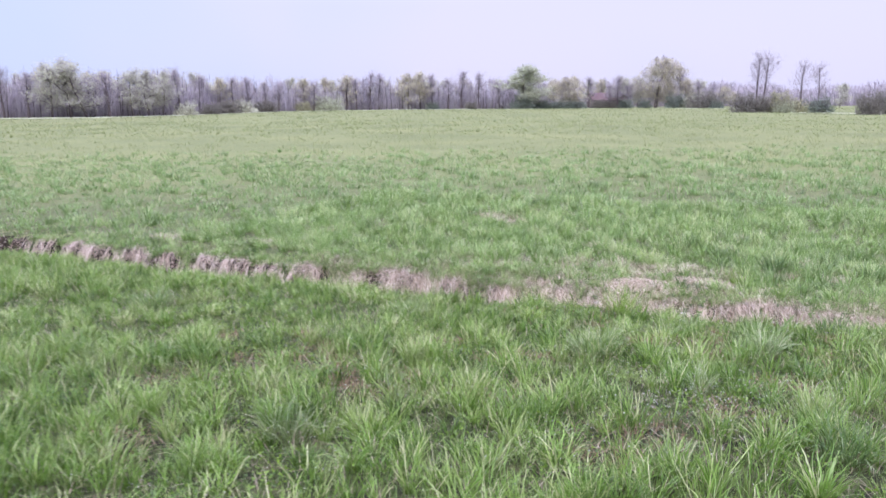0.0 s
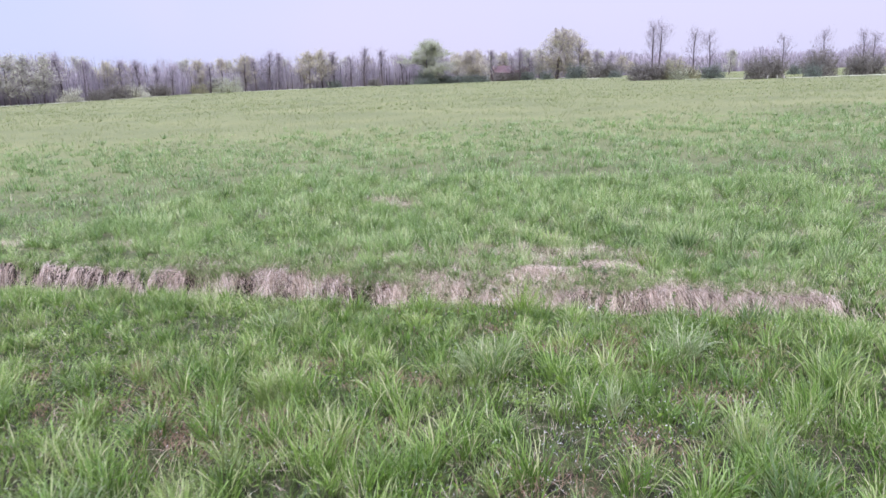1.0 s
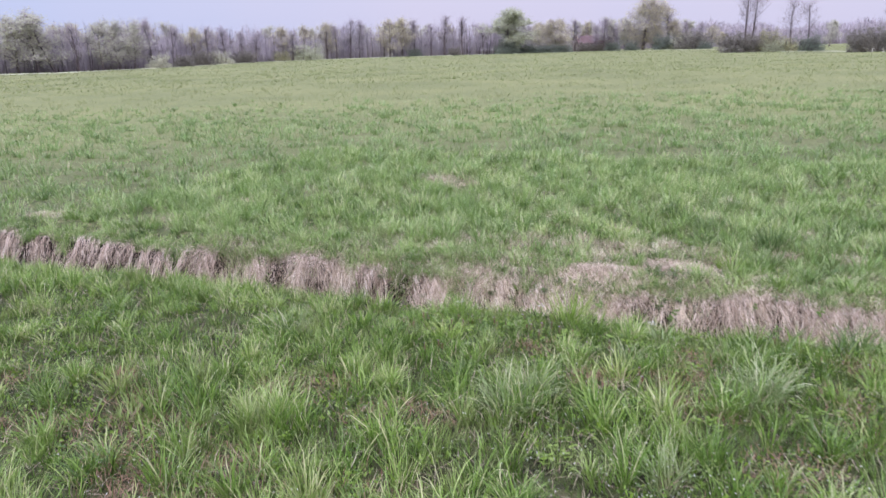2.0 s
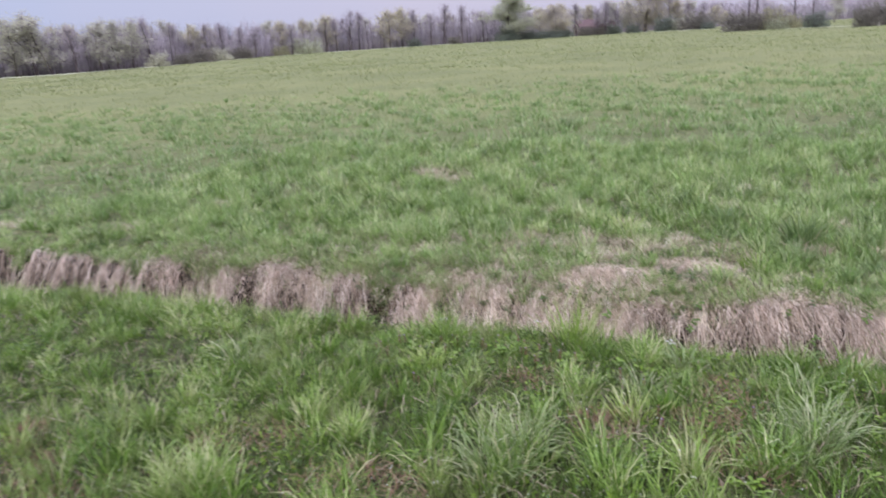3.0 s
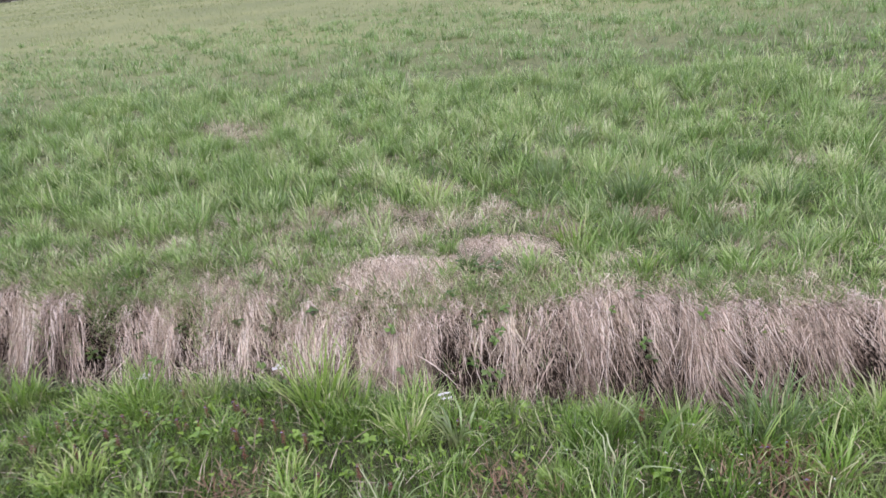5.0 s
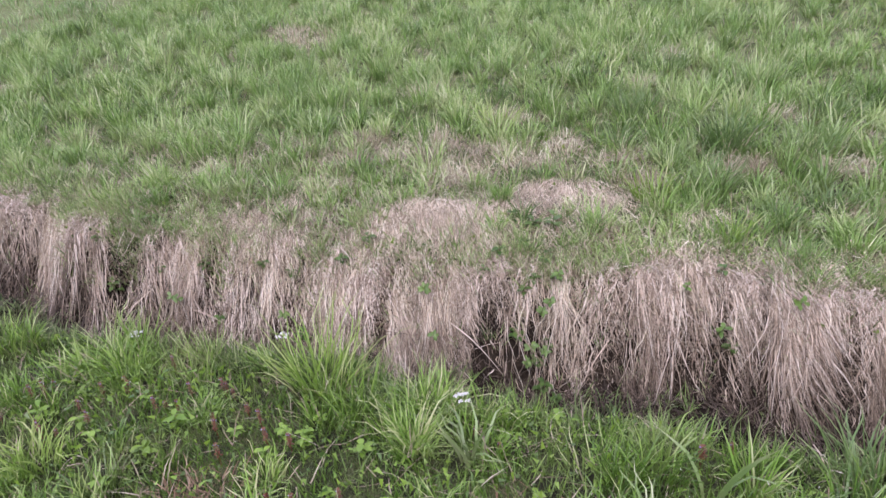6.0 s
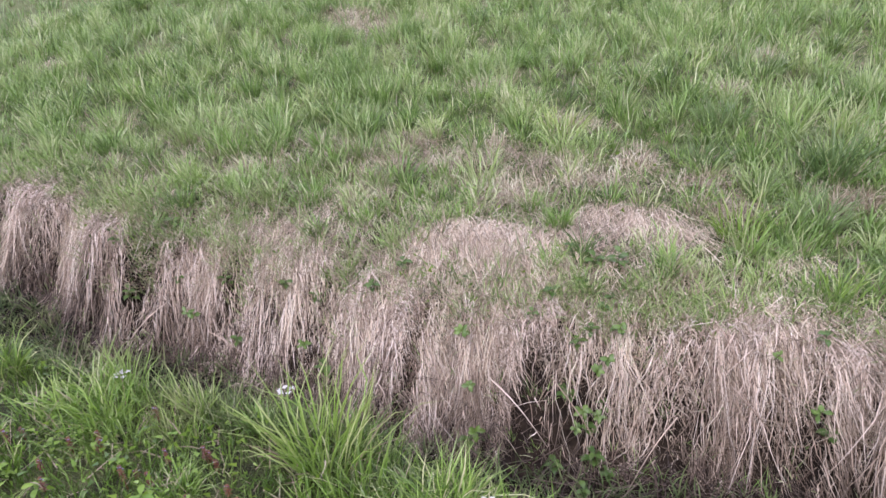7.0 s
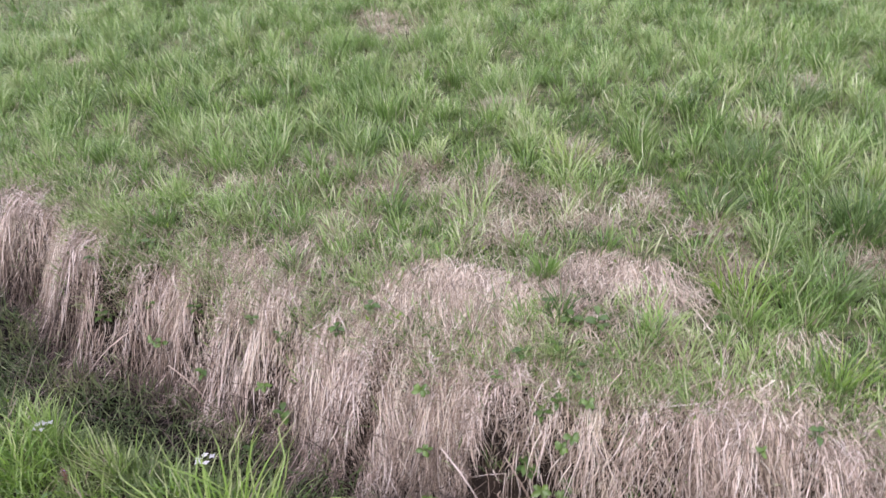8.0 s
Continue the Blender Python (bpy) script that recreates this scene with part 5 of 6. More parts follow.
def dry_stalk(x0, y0, z0, x1, y1, z1, rad):
    t = np.linspace(0, 1, 6)
    pts = np.stack([x0 + (x1 - x0) * t, y0 + (y1 - y0) * t, z0 + (z1 - z0) * t + 0.03 * np.sin(math.pi * t)], 1)
    me = mesh_of("dry_stalk", tube_arrays([(pts, rad * (1 - 0.5 * t))], 5), straw_mat)
    return tagged(new("dry_stalk", me), "single long pale dry grass stalk across the ditch", "dry stalk", group="dry stalks")


STALKS = [(2.55, 7.62, -0.55, 2.78, 7.36, -0.86), (0.62, 8.52, -0.70, 0.42, 8.30, -0.86), (3.2, 7.5, -0.52, 3.42, 7.25, -0.80), (2.05, 7.9, -0.62, 2.15, 7.6, -0.84), (3.0, 7.45, -0.62, 2.8, 7.3, -0.84), (2.3, 7.72, -0.62, 2.52, 7.5, -0.8), (0.9, 8.3, -0.74, 1.2, 8.12, -0.86), (1.62, 7.95, -0.7, 1.5, 7.72, -0.85)]
for row in STALKS:
    dry_stalk(*row, 0.003)


# ---- far trees ----
def limb(r, start, way, length, rad, bendy=0.18, k=5):
    pts, p, w = [np.array(start, float)], np.array(start, float), np.array(way, float)
    for i in range(k - 1):
        w = w + r.normal(0, bendy, 3) + np.array([0, 0, 0.06])
        w /= np.linalg.norm(w)
        p = p + w * length / (k - 1)
        pts.append(p)
    return np.array(pts), rad * np.linspace(1, 0.35, k)


def tree_frame(r, h, trunks, spread, first, n_limb, upright, slim=1.0):
    """Trunk, limbs and sub-limbs of a tree h metres high; also gives the ends of the outer limbs."""
    trunk_lines, limb_lines, outer = [], [], []
    for tr in range(trunks):
        lean = r.normal(0, 0.07, 3) if trunks == 1 else np.array([-0.01 if tr else 0.12, 0.02, 0])
        tp, trad = limb(r, (0.25 * ((-1) ** tr) * (trunks > 1), 0, -0.1), np.array([0, 0, 1]) + lean, h * 0.85, h * 0.018 * (0.45 + 0.55 * slim), 0.035, 8)
        trunk_lines.append((tp, trad))
        for i in range(n_limb):
            f = first + (0.97 - first) * (i + r.uniform(0, 1)) / n_limb
            at = f * 7
            lo = int(min(at, 6))
            p = tp[lo] + (tp[lo + 1] - tp[lo]) * (at - lo)
            a = r.uniform(0, 2 * math.pi)
            way = np.array([math.cos(a), math.sin(a), upright * r.uniform(0.5, 1.5)])
            # the crown is widest at a third of its height
            L = spread * h * np.interp((f - first) / (1 - first), [0, 0.3, 1], [0.75, 1.0, 0.35]) * r.uniform(0.7, 1.15)
            lp, lr = limb(r, p, way / np.linalg.norm(way), L, h * 0.005 * slim, 0.12)
            limb_lines.append((lp, lr))
            for s in range(3):
                q = lp[1 + (s + i) % 4]
                a2 = r.normal(0, 1, 3) + np.array([0, 0, upright * 0.8])
                sp, sr = limb(r, q, a2 / np.linalg.norm(a2), L * 0.5, h * 0.002 * slim, k=4)
                limb_lines.append((sp, sr))
                outer.append(sp)
            outer.append(lp)
    return trunk_lines, limb_lines, outer


def twig_arrays(r, outer, per, length, width, droop=0.0):
    sets_p, sets_s = [], []
    for line in outer:
        k = len(line)
        f = r.uniform(0.2, 1.0, per) * (k - 1)
        lo = np.minimum(f.astype(int), k - 2)
        p = line[lo] + (line[lo + 1] - line[lo]) * (f - lo)[:, None]
        way = r.normal(0, 1, (per, 3)) + np.array([0, 0, 1.0])
        way /= np.linalg.norm(way, axis=1)[:, None]
        L = length * r.uniform(0.5, 1.3, per)[:, None]
        end = p + way * L + np.array([0, 0, -1.0]) * droop * L
        sets_p.append(np.stack([p, end], 1))
        s = np.cross(way, r.normal(0, 1, (per, 3)))
        sets_s.append(s / np.linalg.norm(s, axis=1)[:, None])
    P, S = np.concatenate(sets_p), np.concatenate(sets_s)
    return P, ribbon_arrays(P, np.full(len(P), width), S)


def build_tree(name, label, seed, h, trunks, spread, first, n_limb, twigs, twig_len, twig_w, leaf=None, leaves=0, leaf_size=0.14, droop=0.0, upright=1.0, slim=1.0):
    r = np.random.default_rng(seed)
    trunk_lines, limb_lines, outer = tree_frame(r, h, trunks, spread, first, n_limb, upright, slim)
    thing = tagged(new(name), label, "tree", group="trees along the field edge")
    part("trunk", mesh_of("trunk", tube_arrays(trunk_lines, 7), bark_mat), bark_mat, thing)
    part("branchwork", mesh_of("branchwork", tube_arrays(limb_lines, 3), bark_mat), bark_mat, thing)
    P, arr = twig_arrays(r, outer, twigs, twig_len, twig_w, droop)
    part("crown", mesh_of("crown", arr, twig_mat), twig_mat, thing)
    if leaves:
        pick = r.integers(0, len(P), leaves)
        c = P[pick, 0] + (P[pick, 1] - P[pick, 0]) * r.uniform(0.1, 1.0, leaves)[:, None] + r.normal(0, 0.12, (leaves, 3))
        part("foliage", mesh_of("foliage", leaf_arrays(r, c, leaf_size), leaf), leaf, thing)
    return thing


def build_bush(name, label, seed, h, wide, stems, leaf, leaves, leaf_size=0.085, twigs=12):
    r = np.random.default_rng(seed)
    lines, outer = [], []
    for i in range(stems):
        a, lean = r.uniform(0, 2 * math.pi), r.uniform(0.05, 1.0) * wide / h
        way = np.array([math.cos(a) * lean, math.sin(a) * lean, 1.0])
        lp, lr = limb(r, (0.25 * wide * math.cos(a) * r.uniform(0, 1), 0.25 * wide * math.sin(a) * r.uniform(0, 1), -0.1), way / np.linalg.norm(way), h * r.uniform(0.55, 1.0), h * 0.01, 0.14)
        lines.append((lp, lr))
        outer.append(lp)
    thing = tagged(new(name), label, "bush", group="bushes along the field edge")
    part("stem_clump", mesh_of("stem_clump", tube_arrays(lines, 4), bark_mat), bark_mat, thing)
    P, arr = twig_arrays(r, outer, twigs, h * 0.28, 0.04)
    part("crown", mesh_of("crown", arr, leaf_brown), leaf_brown, thing)
    pick = r.integers(0, len(P), leaves)
    c = P[pick, 0] + (P[pick, 1] - P[pick, 0]) * r.uniform(-0.2, 1.1, leaves)[:, None] + r.normal(0, 0.14, (leaves, 3))
    skirt = r.uniform(0, 1, leaves) < 0.35
    turn, rad = r.uniform(0, 2 * math.pi, leaves), wide * 0.62 * np.sqrt(r.uniform(0.2, 1, leaves))
    c[skirt] = np.stack([rad * np.cos(turn), rad * np.sin(turn), h * 0.55 * r.uniform(0, 1, leaves) ** 1.3 * (1.15 - rad / wide)], 1)[skirt]
    c[:, 2] = np.maximum(c[:, 2], 0.05)
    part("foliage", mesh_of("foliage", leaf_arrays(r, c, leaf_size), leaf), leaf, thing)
    return thing


def build_conifer(seed, h):
    r = np.random.default_rng(seed)
    thing = tagged(new("conifer"), "dark green spruce standing behind the house", "tree", group="conifers")
    t = np.linspace(0, 1, 6)
    part("trunk", mesh_of("trunk", tube_arrays([(np.stack([0 * t, 0 * t, h * t - 0.1], 1), h * 0.015 * (1 - 0.85 * t))], 6), bark_mat), bark_mat, thing)
    n = 1500
    f = r.uniform(0.1, 1.0, n)
    rad = h * 0.27 * (1.03 - f) * np.sqrt(r.uniform(0.1, 1, n)) * (0.8 + 0.3 * np.sin(f * 40))
    a = r.uniform(0, 2 * math.pi, n)
    c = np.stack([rad * np.cos(a), rad * np.sin(a), h * f - 0.25 * rad], 1)
    part("crown", mesh_of("crown", leaf_arrays(r, c, 0.22), leaf_dark), leaf_dark, thing)
    return thing


BARE_LABEL = "leafless grey-violet tree at the field edge"
BUD_LABEL = "pale budding tree with whitish-green spring leaves"
MAKERS = {
    "bare": [("bare_tree", BARE_LABEL, 51, 10, 1, 0.24, 0.2, 18, 15, 1.6, 0.031, None, 0, 0.1, 0.0, 1.7), ("bare_tree", BARE_LABEL, 52, 10, 1, 0.20, 0.26, 18, 15, 1.5, 0.031, None, 0, 0.1, 0.0, 2.0), ("bare_tree", BARE_LABEL, 53, 10, 1, 0.27, 0.18, 18, 15, 1.6, 0.031, None, 0, 0.1, 0.0, 1.5)],
    "twin": [("bare_tree", "tall leafless tree with two trunks above low bushes", 54, 10, 2, 0.27, 0.36, 17, 15, 1.1, 0.015, None, 0, 0.1, 0.0, 1.5, 0.45)],
    "thin": [("bare_tree", "slender leafless tree above a low bush", 60, 10, 1, 0.27, 0.32, 18, 15, 1.1, 0.015, None, 0, 0.1, 0.0, 1.3, 0.45), ("bare_tree", "slender leafless tree above a low bush", 67, 10, 1, 0.29, 0.34, 18, 15, 1.1, 0.015, None, 0, 0.1, 0.0, 1.3, 0.45)],
    "bud": [("budding_tree", BUD_LABEL, 55, 10, 1, 0.36, 0.12, 18, 17, 1.4, 0.045, leaf_pale, 3800, 0.125, 0.0, 0.7), ("budding_tree", BUD_LABEL, 56, 10, 1, 0.32, 0.14, 18, 17, 1.4, 0.045, leaf_pale, 3400, 0.125, 0.0, 0.8)],
    "yellow": [("catkin_tree", "bare tree hazed with yellowish catkins", 57, 10, 1, 0.34, 0.12, 18, 24, 1.4, 0.04, leaf_yellow, 3000, 0.125, 0.0, 0.7)],
    "willow": [("willow_tree", "large yellow-green willow with drooping twigs", 58, 10, 1, 0.36, 0.12, 24, 34, 1.7, 0.03, leaf_yellow, 15000, 0.075, 1.5, 1.1)],
    "green": [("leafy_tree", "rounded tree in fresh green leaf", 59, 10, 1, 0.34, 0.08, 22, 22, 1.2, 0.035, leaf_green, 16000, 0.11, 0.0, 0.6)],
}
BUSHES = {
    "dark": ("bush", "dark green bush at the field edge", 61, 3, 3.0, 34, leaf_dark, 3000, 0.10),
    "brown": ("bush", "dense brown leafless bush at the field edge", 62, 3, 3.4, 40, leaf_brown, 3200, 0.10, 36),
    "lime": ("bush", "yellow-green budding bush at the field edge", 63, 3, 2.8, 30, leaf_lime, 2600, 0.1),
    "fresh": ("bush", "round fresh green bush at the field edge", 64, 3, 3.2, 30, leaf_green, 2800, 0.1),
    "pale": ("bush", "pale greenish bush before the woods", 65, 3, 3.2, 28, leaf_pale, 2300, 0.11),
}
masters, used = {}, {}


def plant(kind, bearing, dist, h, wide=1.0):
    """Plants a tree or bush at a bearing (sideways per metre ahead) and a distance, h metres high."""
    x, y = bearing * dist, dist
    z = float(ground(x, y))
    n = used.get(kind, 0)
    used[kind] = n + 1
    full = 3.0 if kind in BUSHES else 10.0
    variants = 1 if kind in BUSHES or kind == "spruce" else len(MAKERS[kind])
    key = (kind, n % variants)
    s = h / full
    turn = 0.0 if kind == "twin" else (n * 137.5) % 360
    m = pose(x, y, z, 0, 0, turn) @ Matrix.Diagonal((s * wide, s * wide, s, 1))
    if key not in masters:
        if kind == "spruce":
            masters[key] = build_conifer(66, 10.0)
        elif kind in BUSHES:
            masters[key] = build_bush(*BUSHES[kind])
        else:
            masters[key] = build_tree(*MAKERS[kind][n % variants])
        masters[key].matrix_basis = m
        return masters[key]
    ob = copy_thing(masters[key], Matrix())
    ob.matrix_basis = m
    return ob


WEST = [
    ("bare", -0.586, 122, 8.6), ("bare", -0.553, 124, 8.0), ("bud", -0.522, 126, 9.3), ("bud", -0.497, 127, 9.8), ("bud", -0.476, 128, 9.5), ("bare", -0.445, 130, 8.0),
    ("bud", -0.415, 134, 8.4), ("bud", -0.394, 136, 8.6), ("bud", -0.375, 139, 8.3), ("bare", -0.353, 145, 9.3), ("bare", -0.323, 160, 8.6), ("yellow", -0.300, 168, 8.2),
    ("bare", -0.282, 172, 8.6), ("bare", -0.262, 178, 8.8), ("bare", -0.240, 186, 7.9), ("bare", -0.222, 192, 7.6),
]
MIDDLE = [
    ("yellow", -0.187, 208, 9.2), ("bare", -0.176, 206, 8.4), ("yellow", -0.133, 218, 10.4), ("bare", -0.120, 216, 9.6), ("bare", -0.103, 220, 11.4), ("bare", -0.091, 222, 11.0),
    ("yellow", -0.052, 222, 10.8), ("yellow", -0.036, 224, 11.4), ("bare", -0.020, 224, 11.0), ("bare", 0.000, 226, 9.5), ("bare", 0.018, 226, 11.8), ("bare", 0.041, 226, 11.4),
    ("bare", 0.067, 230, 8.6), ("green", 0.101, 230, 13.2, 1.75), ("willow", 0.162, 238, 10.6, 1.9), ("spruce", 0.184, 262, 9.6), ("spruce", 0.194, 266, 8.4), ("spruce", 0.204, 262, 9.2), ("bare", 0.212, 246, 8.5),
]
EAST = [
    ("bare", 0.222, 246, 11.0), ("willow", 0.271, 250, 17.5, 1.75), ("bare", 0.305, 250, 14.6), ("bare", 0.328, 246, 9.0), ("yellow", 0.373, 240, 5.2), ("twin", 0.407, 140, 11.6),
    ("thin", 0.463, 142, 10.2), ("thin", 0.484, 144, 9.6), ("bud", 0.512, 210, 7.2), ("thin", 0.590, 118, 7.6), ("thin", 0.650, 118, 8.0), ("thin", 0.705, 122, 8.2), ("thin", 0.722, 124, 7.6), ("bare", 0.125, 250, 9.0), ("yellow", 0.14, 246, 8.6), ("bare", 0.185, 250, 10.6), ("bare", 0.235, 252, 9.6), ("bud", 0.25, 256, 10.0), ("bare", 0.288, 254, 11.0), ("bud", 0.32, 252, 9.6), ("bare", 0.345, 246, 8.2), ("yellow", 0.36, 240, 7.0), ("bare", 0.08, 244, 9.4), ("bare", 0.79, 126, 8.0), ("bud", 0.86, 130, 8.5), ("bare", 0.95, 128, 8.0),
]
LOW_WEST = [("pale", -0.345, 140, 2.6), ("brown", -0.314, 150, 2.4), ("pale", -0.266, 172, 3.2), ("lime", -0.189, 200, 2.8), ("fresh", -0.155, 206, 4.6), ("brown", -0.17, 212, 3.4), ("brown", -0.24, 180, 3.0), ("brown", -0.29, 162, 3.2), ("dark", -0.02, 222, 2.6), ("brown", 0.03, 222, 2.4), ("dark", 0.098, 228, 4.6)]
LOW_EAST = [
    ("dark", 0.122, 232, 3.0, 1.8), ("dark", 0.138, 233, 2.6, 2.2), ("dark", 0.155, 233, 2.8, 1.8), ("dark", 0.17, 234, 2.6, 1.8), ("brown", 0.196, 246, 3.2, 1.3), ("brown", 0.216, 247, 3.0, 1.2), ("dark", 0.232, 246, 3.6), ("dark", 0.258, 244, 3.0), ("dark", 0.300, 242, 5.0), ("pale", 0.318, 240, 4.2),
    ("brown", 0.335, 232, 5.6), ("dark", 0.352, 226, 2.6), ("brown", 0.395, 140, 3.8), ("brown", 0.412, 141, 3.0), ("lime", 0.432, 139, 4.2, 0.9), ("fresh", 0.44, 137, 2.2), ("lime", 0.456, 138, 2.6), ("dark", 0.487, 138, 3.0),
]
LOW_FAR_EAST = [("brown", 0.553, 113, 2.8, 0.98), ("brown", 0.572, 114, 3.1, 0.98), ("dark", 0.606, 150, 2.4, 0.98), ("dark", 0.624, 152, 2.2, 0.98), ("dark", 0.634, 114, 2.3, 0.98), ("brown", 0.645, 116, 3.7, 0.98), ("brown", 0.700, 117, 3.1, 0.98), ("brown", 0.722, 118, 2.9, 0.98), ("dark", 0.80, 120, 2.5, 0.98), ("brown", 0.87, 120, 3.1, 0.98), ("brown", 0.96, 122, 3.1, 0.98)]
for kind, bearing, dist, h, *wide in WEST + MIDDLE:
    plant(kind, bearing, dist, h * 1.0, *(wide or [1.0 if kind == "spruce" else 1.35]))
for kind, bearing, dist, h, *wide in EAST:
    plant(kind, bearing, dist, h, *(wide or [1.3]))
for kind, bearing, dist, h, wide in LOW_FAR_EAST:
    plant(kind, bearing, dist, h * (1.25 if kind == "brown" else 1.0), wide * (0.82 if kind == "brown" else 1.0))
for kind, bearing, dist, h, *wide in LOW_WEST + LOW_EAST:
    plant(kind, bearing, dist, h, *(wide or [1.35]))
r_wood = np.random.default_rng(71)
for i in range(64):
    b = -0.75 + 1.08 * (i + r_wood.uniform(0, 1)) / 64
    edge = np.interp(b, [-0.8, -0.45, -0.35, -0.24, -0.15, 0.1], [118, 132, 148, 190, 216, 240])
    plant(["bare", "bud", "bud", "yellow"][int(r_wood.integers(0, 4))], b, edge + r_wood.uniform(6, 28), r_wood.uniform(0.82, 1.05) * np.interp(b, [-0.6, -0.3, 0.1, 0.33], [8.6, 9.0, 11.2, 9.5]), 1.25)


def undergrowth():
    """The thicket of upright shoots under and behind the field-edge trees."""
    r = np.random.default_rng(72)
    n = 38000
    b = r.uniform(-1.0, 0.13, n)
    edge = np.interp(b, [-1.0, -0.8, -0.45, -0.35, -0.24, -0.15, 0.1, 0.13], [105, 115, 131, 146, 190, 216, 234, 236])
    y = edge + np.abs(r.normal(0, 1, n)) * 9
    x = b * y
    top = (np.interp(b, [-0.5, -0.3, 0.1], [7.8, 8.2, 9.8]) + 1.0 * np.sin(b * 47) + 0.8 * np.sin(b * 131) + 0.5 * np.sin(b * 310)) * r.uniform(0.7, 1.05, n)
    upper = r.uniform(0, 1, n) < 0.6
    foot = np.where(upper, top * r.uniform(0.0, 0.8, n), 0.0)
    h = np.where(upper, np.minimum(2.6, top - foot), top * r.uniform(0.3, 1.0, n))
    heading = r.uniform(0, 2 * math.pi, n)
    P = blade_lines(r, x, y, ground(x, y) - 0.05 + foot, h, heading, np.abs(r.normal(0, 0.14, n)) + upper * r.uniform(0, 0.7, n), r.normal(0, 0.25, n), 3)
    stuff("undergrowth", ribbon_arrays(P, r.uniform(0.05, 0.11, n), across_way(r, heading)), twig_mat, "leafless thicket under the woodland edge, haze-tinted grey-violet", "thicket")


def far_woods():
    """Low wooded rise beyond the field, many trunks and crowns deep."""
    r = np.random.default_rng(73)
    n = 30000
    b = r.uniform(0.06, 1.15, n)
    y = 300 + r.uniform(0, 50, n)
    x = b * y
    top = (np.interp(b, [0.28, 0.42], [10.6, 9.2]) + 1.1 * np.sin(b * 37) + 0.8 * np.sin(b * 90 + 1)) * r.uniform(0.8, 1.05, n)
    upper = r.uniform(0, 1, n) < 0.7
    foot = np.where(upper, top * r.uniform(0.1, 0.8, n), 0.0)
    h = np.where(upper, np.minimum(3.6, top - foot), top * 0.8)
    heading = r.uniform(0, 2 * math.pi, n)
    P = blade_lines(r, x, y, ground(x, y) - 0.1 + foot, h, heading, np.abs(r.normal(0, 0.18, n)) + upper * r.uniform(0, 0.7, n), r.normal(0, 0.3, n), 3)
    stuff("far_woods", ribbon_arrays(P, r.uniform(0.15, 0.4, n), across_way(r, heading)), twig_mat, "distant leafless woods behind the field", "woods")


def sapling_trunks():
    """Slender dark trunks, close together, along the front of the woods."""
    r = np.random.default_rng(74)
    n = 620
    b = r.uniform(-0.9, 0.12, n)
    edge = np.interp(b, [-1.0, -0.8, -0.45, -0.35, -0.24, -0.15, 0.1, 0.13], [105, 115, 131, 146, 190, 216, 234, 236])
    y = edge + r.uniform(0.0, 12.0, n)
    x = b * y
    t = np.linspace(0, 1, 5)
    lines = []
    for i in range(n):
        h, lean, bow = r.uniform(4.5, 8.8), r.normal(0, 0.35, 2), r.normal(0, 0.12, 2)
        z = float(ground(x[i], y[i]))
        lines.append((np.stack([x[i] + lean[0] * t + bow[0] * np.sin(6 * t), y[i] + lean[1] * t + bow[1] * np.sin(5 * t), z - 0.1 + h * t], 1), r.uniform(0.06, 0.13) * (1 - 0.8 * t)))
    stuff("sapling_trunks", tube_arrays(lines, 4), bark_mat, "slender dark trunks along the edge of the leafless woods", "woods")


undergrowth()
sapling_trunks()
far_woods()


# ---- house, shed and posts at the far edge ----
def box(bm, x0, x1, y0, y1, z0, z1):
    v = [bm.verts.new((x, y, z)) for z in (z0, z1) for y in (y0, y1) for x in (x0, x1)]
    for f in ((0, 2, 3, 1), (4, 5, 7, 6), (0, 1, 5, 4), (2, 6, 7, 3), (0, 4, 6, 2), (1, 3, 7, 5)):
        bm.faces.new([v[i] for i in f])


def prism_roof(bm, wx, wy, z0, rise, thick=0.25, over=0.5):
    for sgn in (-1, 1):
        a = [(-wx - over, sgn * (wy + over), z0 - 0.25), (wx + over, sgn * (wy + over), z0 - 0.25), (wx + over, 0, z0 + rise), (-wx - over, 0, z0 + rise)]
        lo = [bm.verts.new(p) for p in a]
        hi = [bm.verts.new((p[0], p[1], p[2] + thick)) for p in a]
        bm.faces.new(lo)
        bm.faces.new(hi)
        for i in range(4):
            bm.faces.new([lo[i], lo[(i + 1) % 4], hi[(i + 1) % 4], hi[i]])
    bmesh.ops.recalc_face_normals(bm, faces=bm.faces)


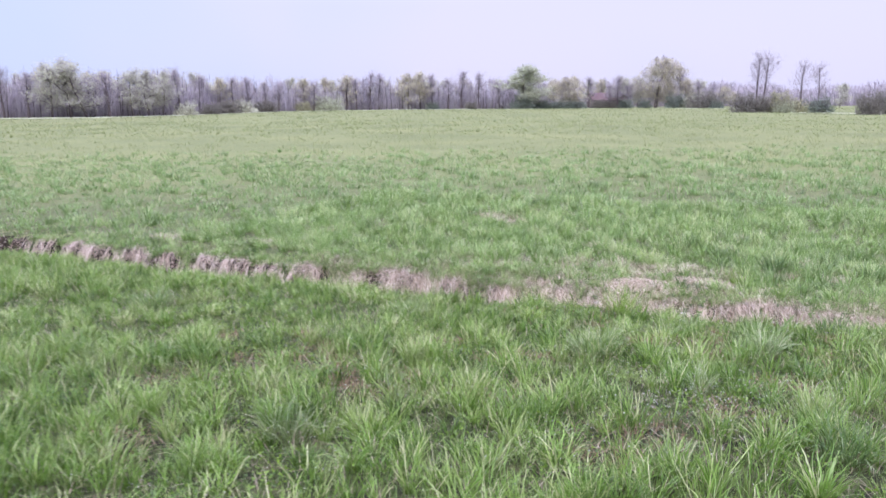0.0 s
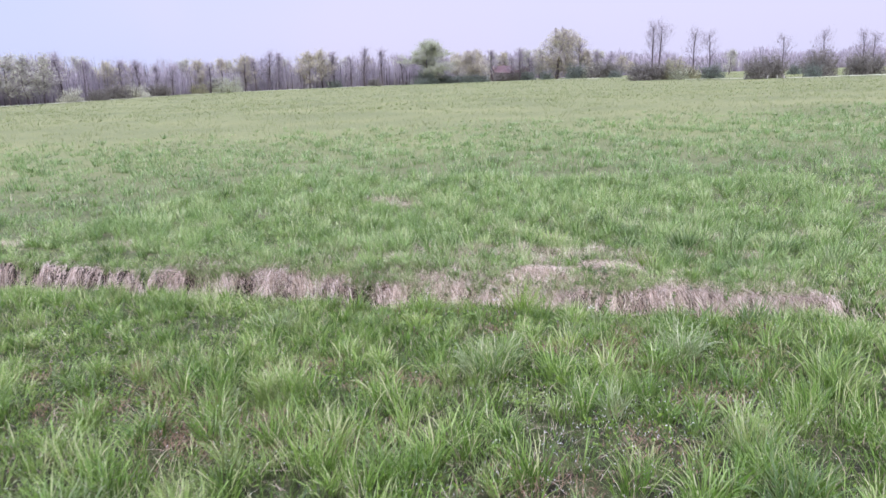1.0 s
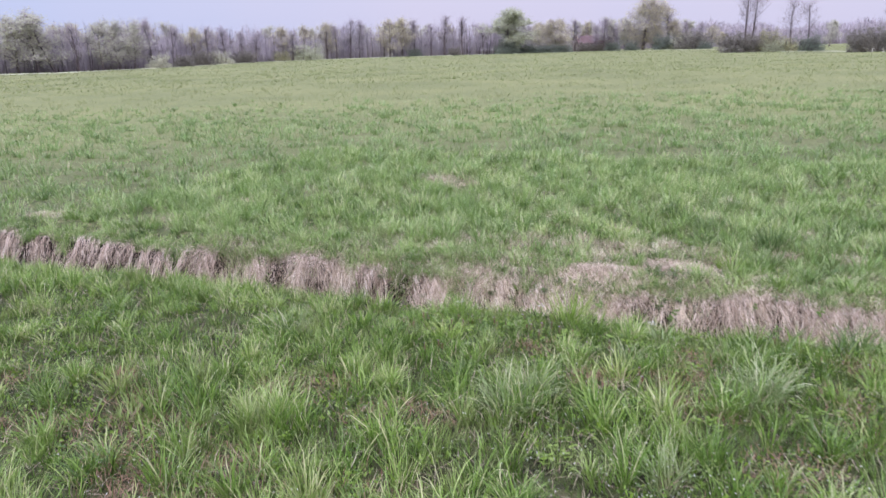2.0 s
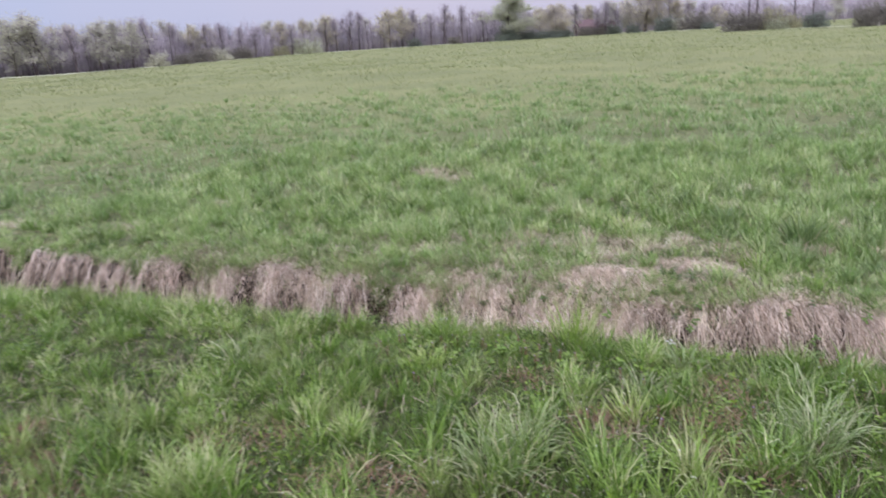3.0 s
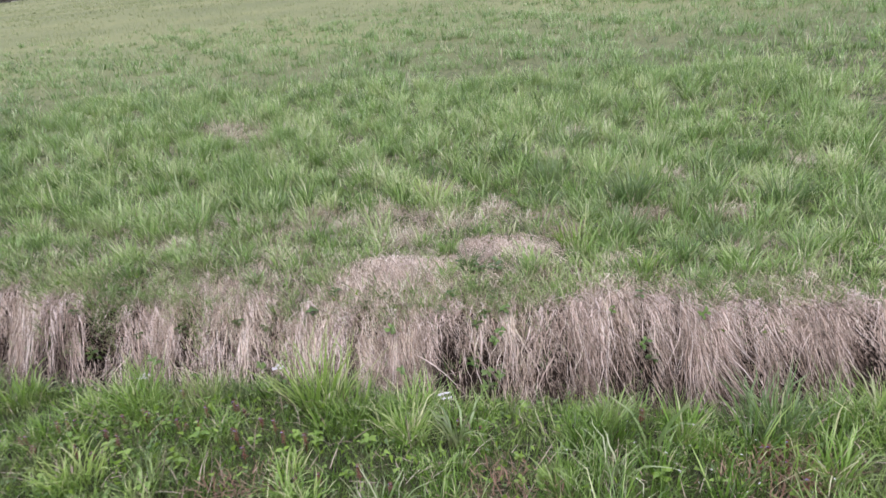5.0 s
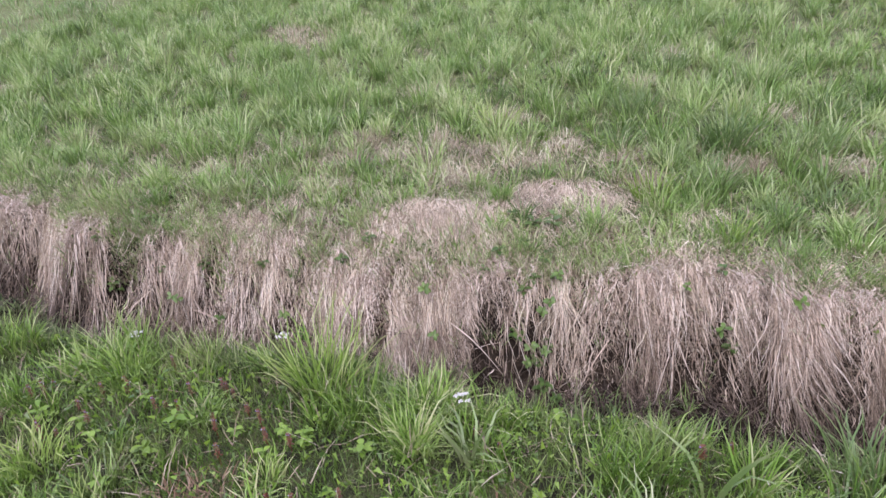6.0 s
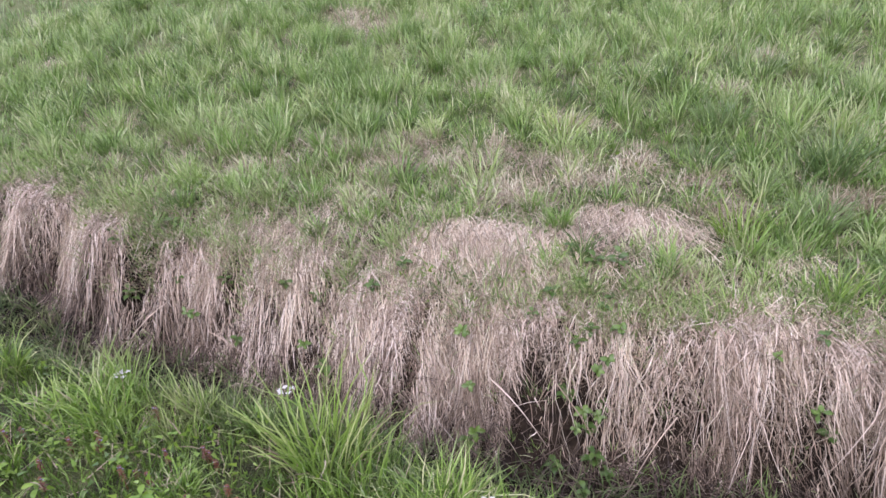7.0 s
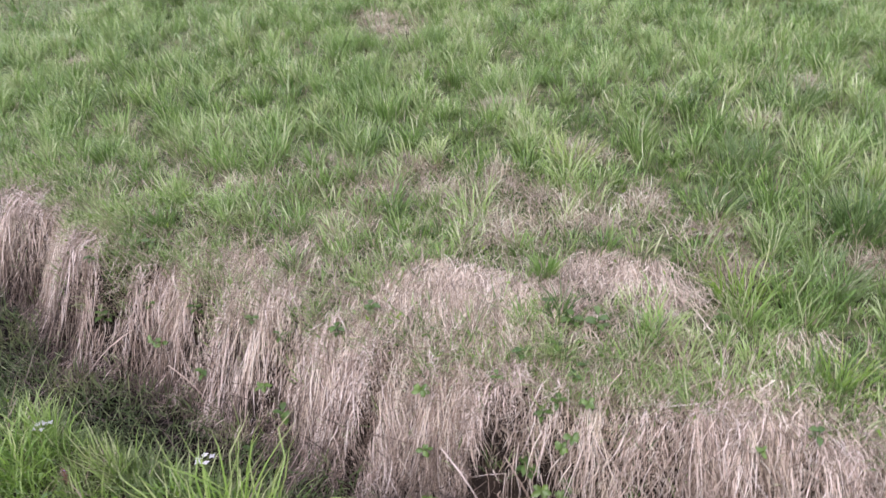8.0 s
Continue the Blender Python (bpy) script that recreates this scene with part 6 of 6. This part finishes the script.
def house(x, y, turn):
    thing = tagged(new("house"), "low house with red-brown tiled roof among trees", "house")
    thing.matrix_basis = pose(x, y, float(ground(x, y)), 0, 0, turn)
    bm = bmesh.new()
    box(bm, -5.5, 5.5, -3.5, 3.5, -0.2, 2.6)
    for sx in (-5.5, 5.5):
        bm.faces.new([bm.verts.new(p) for p in ((sx, -3.5, 2.6), (sx, 3.5, 2.6), (sx, 0, 4.6))])
    part("wall", bm, wall_mat, thing)
    bm = bmesh.new()
    prism_roof(bm, 5.5, 3.5, 2.6, 2.1)
    roof = part("roof", bm, roof_mat, thing)
    bm = bmesh.new()
    box(bm, -2.2, -1.6, 0.2, 0.8, 4.2, 5.6)
    part("chimney", bm, wall_mat, roof)
    bm = bmesh.new()
    box(bm, 1.6, 2.6, -2.3, -2.0, 3.35, 3.95)
    part("skylight", bm, white_paint, roof, "pale roof window")
    for wx in (-3.8, -1.2, 1.4, 3.9):
        bm = bmesh.new()
        box(bm, wx - 0.6, wx + 0.6, -3.56, -3.44, 0.9, 2.1)
        w = part("window", bm, white_paint, thing, "white-framed window")
        bm = bmesh.new()
        box(bm, wx - 0.48, wx + 0.48, -3.60, -3.55, 1.0, 2.0)
        part("pane", bm, glass_mat, w)
    return thing


house(0.207 * 252, 252, 8)


def shed(x, y, wx, wy, h, turn, name, label, roof_material):
    thing = tagged(new(name), label, "shed")
    thing.matrix_basis = pose(x, y, float(ground(x, y)), 0, 0, turn)
    bm = bmesh.new()
    box(bm, -wx, wx, -wy, wy, -0.1, h)
    part("wall", bm, white_paint, thing)
    bm = bmesh.new()
    prism_roof(bm, wx, wy, h, 0.5, 0.1, 0.15)
    part("roof", bm, roof_material, thing)
    bm = bmesh.new()
    box(bm, -0.4, 0.4, -wy - 0.04, -wy + 0.04, 0.0, h * 0.85)
    part("door", bm, wall_mat, thing)
    return thing


shed(-0.053 * 224, 224, 0.8, 0.7, 0.6, 20, "shed", "small pale hut at the edge of the woods", post_mat)
shed(0.072 * 236, 236, 1.8, 1.2, 1.2, -10, "shed", "small pale hut under the green tree", post_mat)


def post(x, y):
    bm = bmesh.new()
    box(bm, -0.05, 0.05, -0.05, 0.05, -0.1, 0.5)
    bmesh.ops.bevel(bm, geom=bm.edges[:], offset=0.015, segments=1, affect="EDGES")
    me = bpy.data.meshes.new("fence_post")
    bm.to_mesh(me)
    bm.free()
    me.materials.append(post_mat)
    ob = tagged(new("fence_post", me), "pale wooden post before the brown bush", "post", group="pale posts")
    ob.location = (x, y, float(ground(x, y)))


for b in (0.568, 0.582, 0.592):
    post(b * 110, 110)

# pale farm track along the far edge of the meadow
tb = np.linspace(-0.6, 1.3, 120)
ty = np.interp(tb, [-0.6, -0.45, -0.35, -0.24, -0.15, 0.22, 0.36, 0.45, 0.6, 1.3], [112, 119, 133, 172, 202, 232, 200, 132, 108, 100])
TX = np.stack([tb * ty, tb * (ty + 7)], 0)
TY = np.stack([ty, ty + 7], 0)
K = np.arange(TX.size).reshape(TX.shape)
me = raw_mesh("track", np.stack([TX, TY, ground(TX, TY) + 0.06], 2).reshape(-1, 3), np.zeros((0, 3), int), np.stack([K[:-1, :-1], K[:-1, 1:], K[1:, 1:], K[1:, :-1]], 2).reshape(-1, 4))
me.materials.append(track_mat)
tagged(new("track", me), "pale dry strip of farm track beyond the meadow", "track", kind="structure")
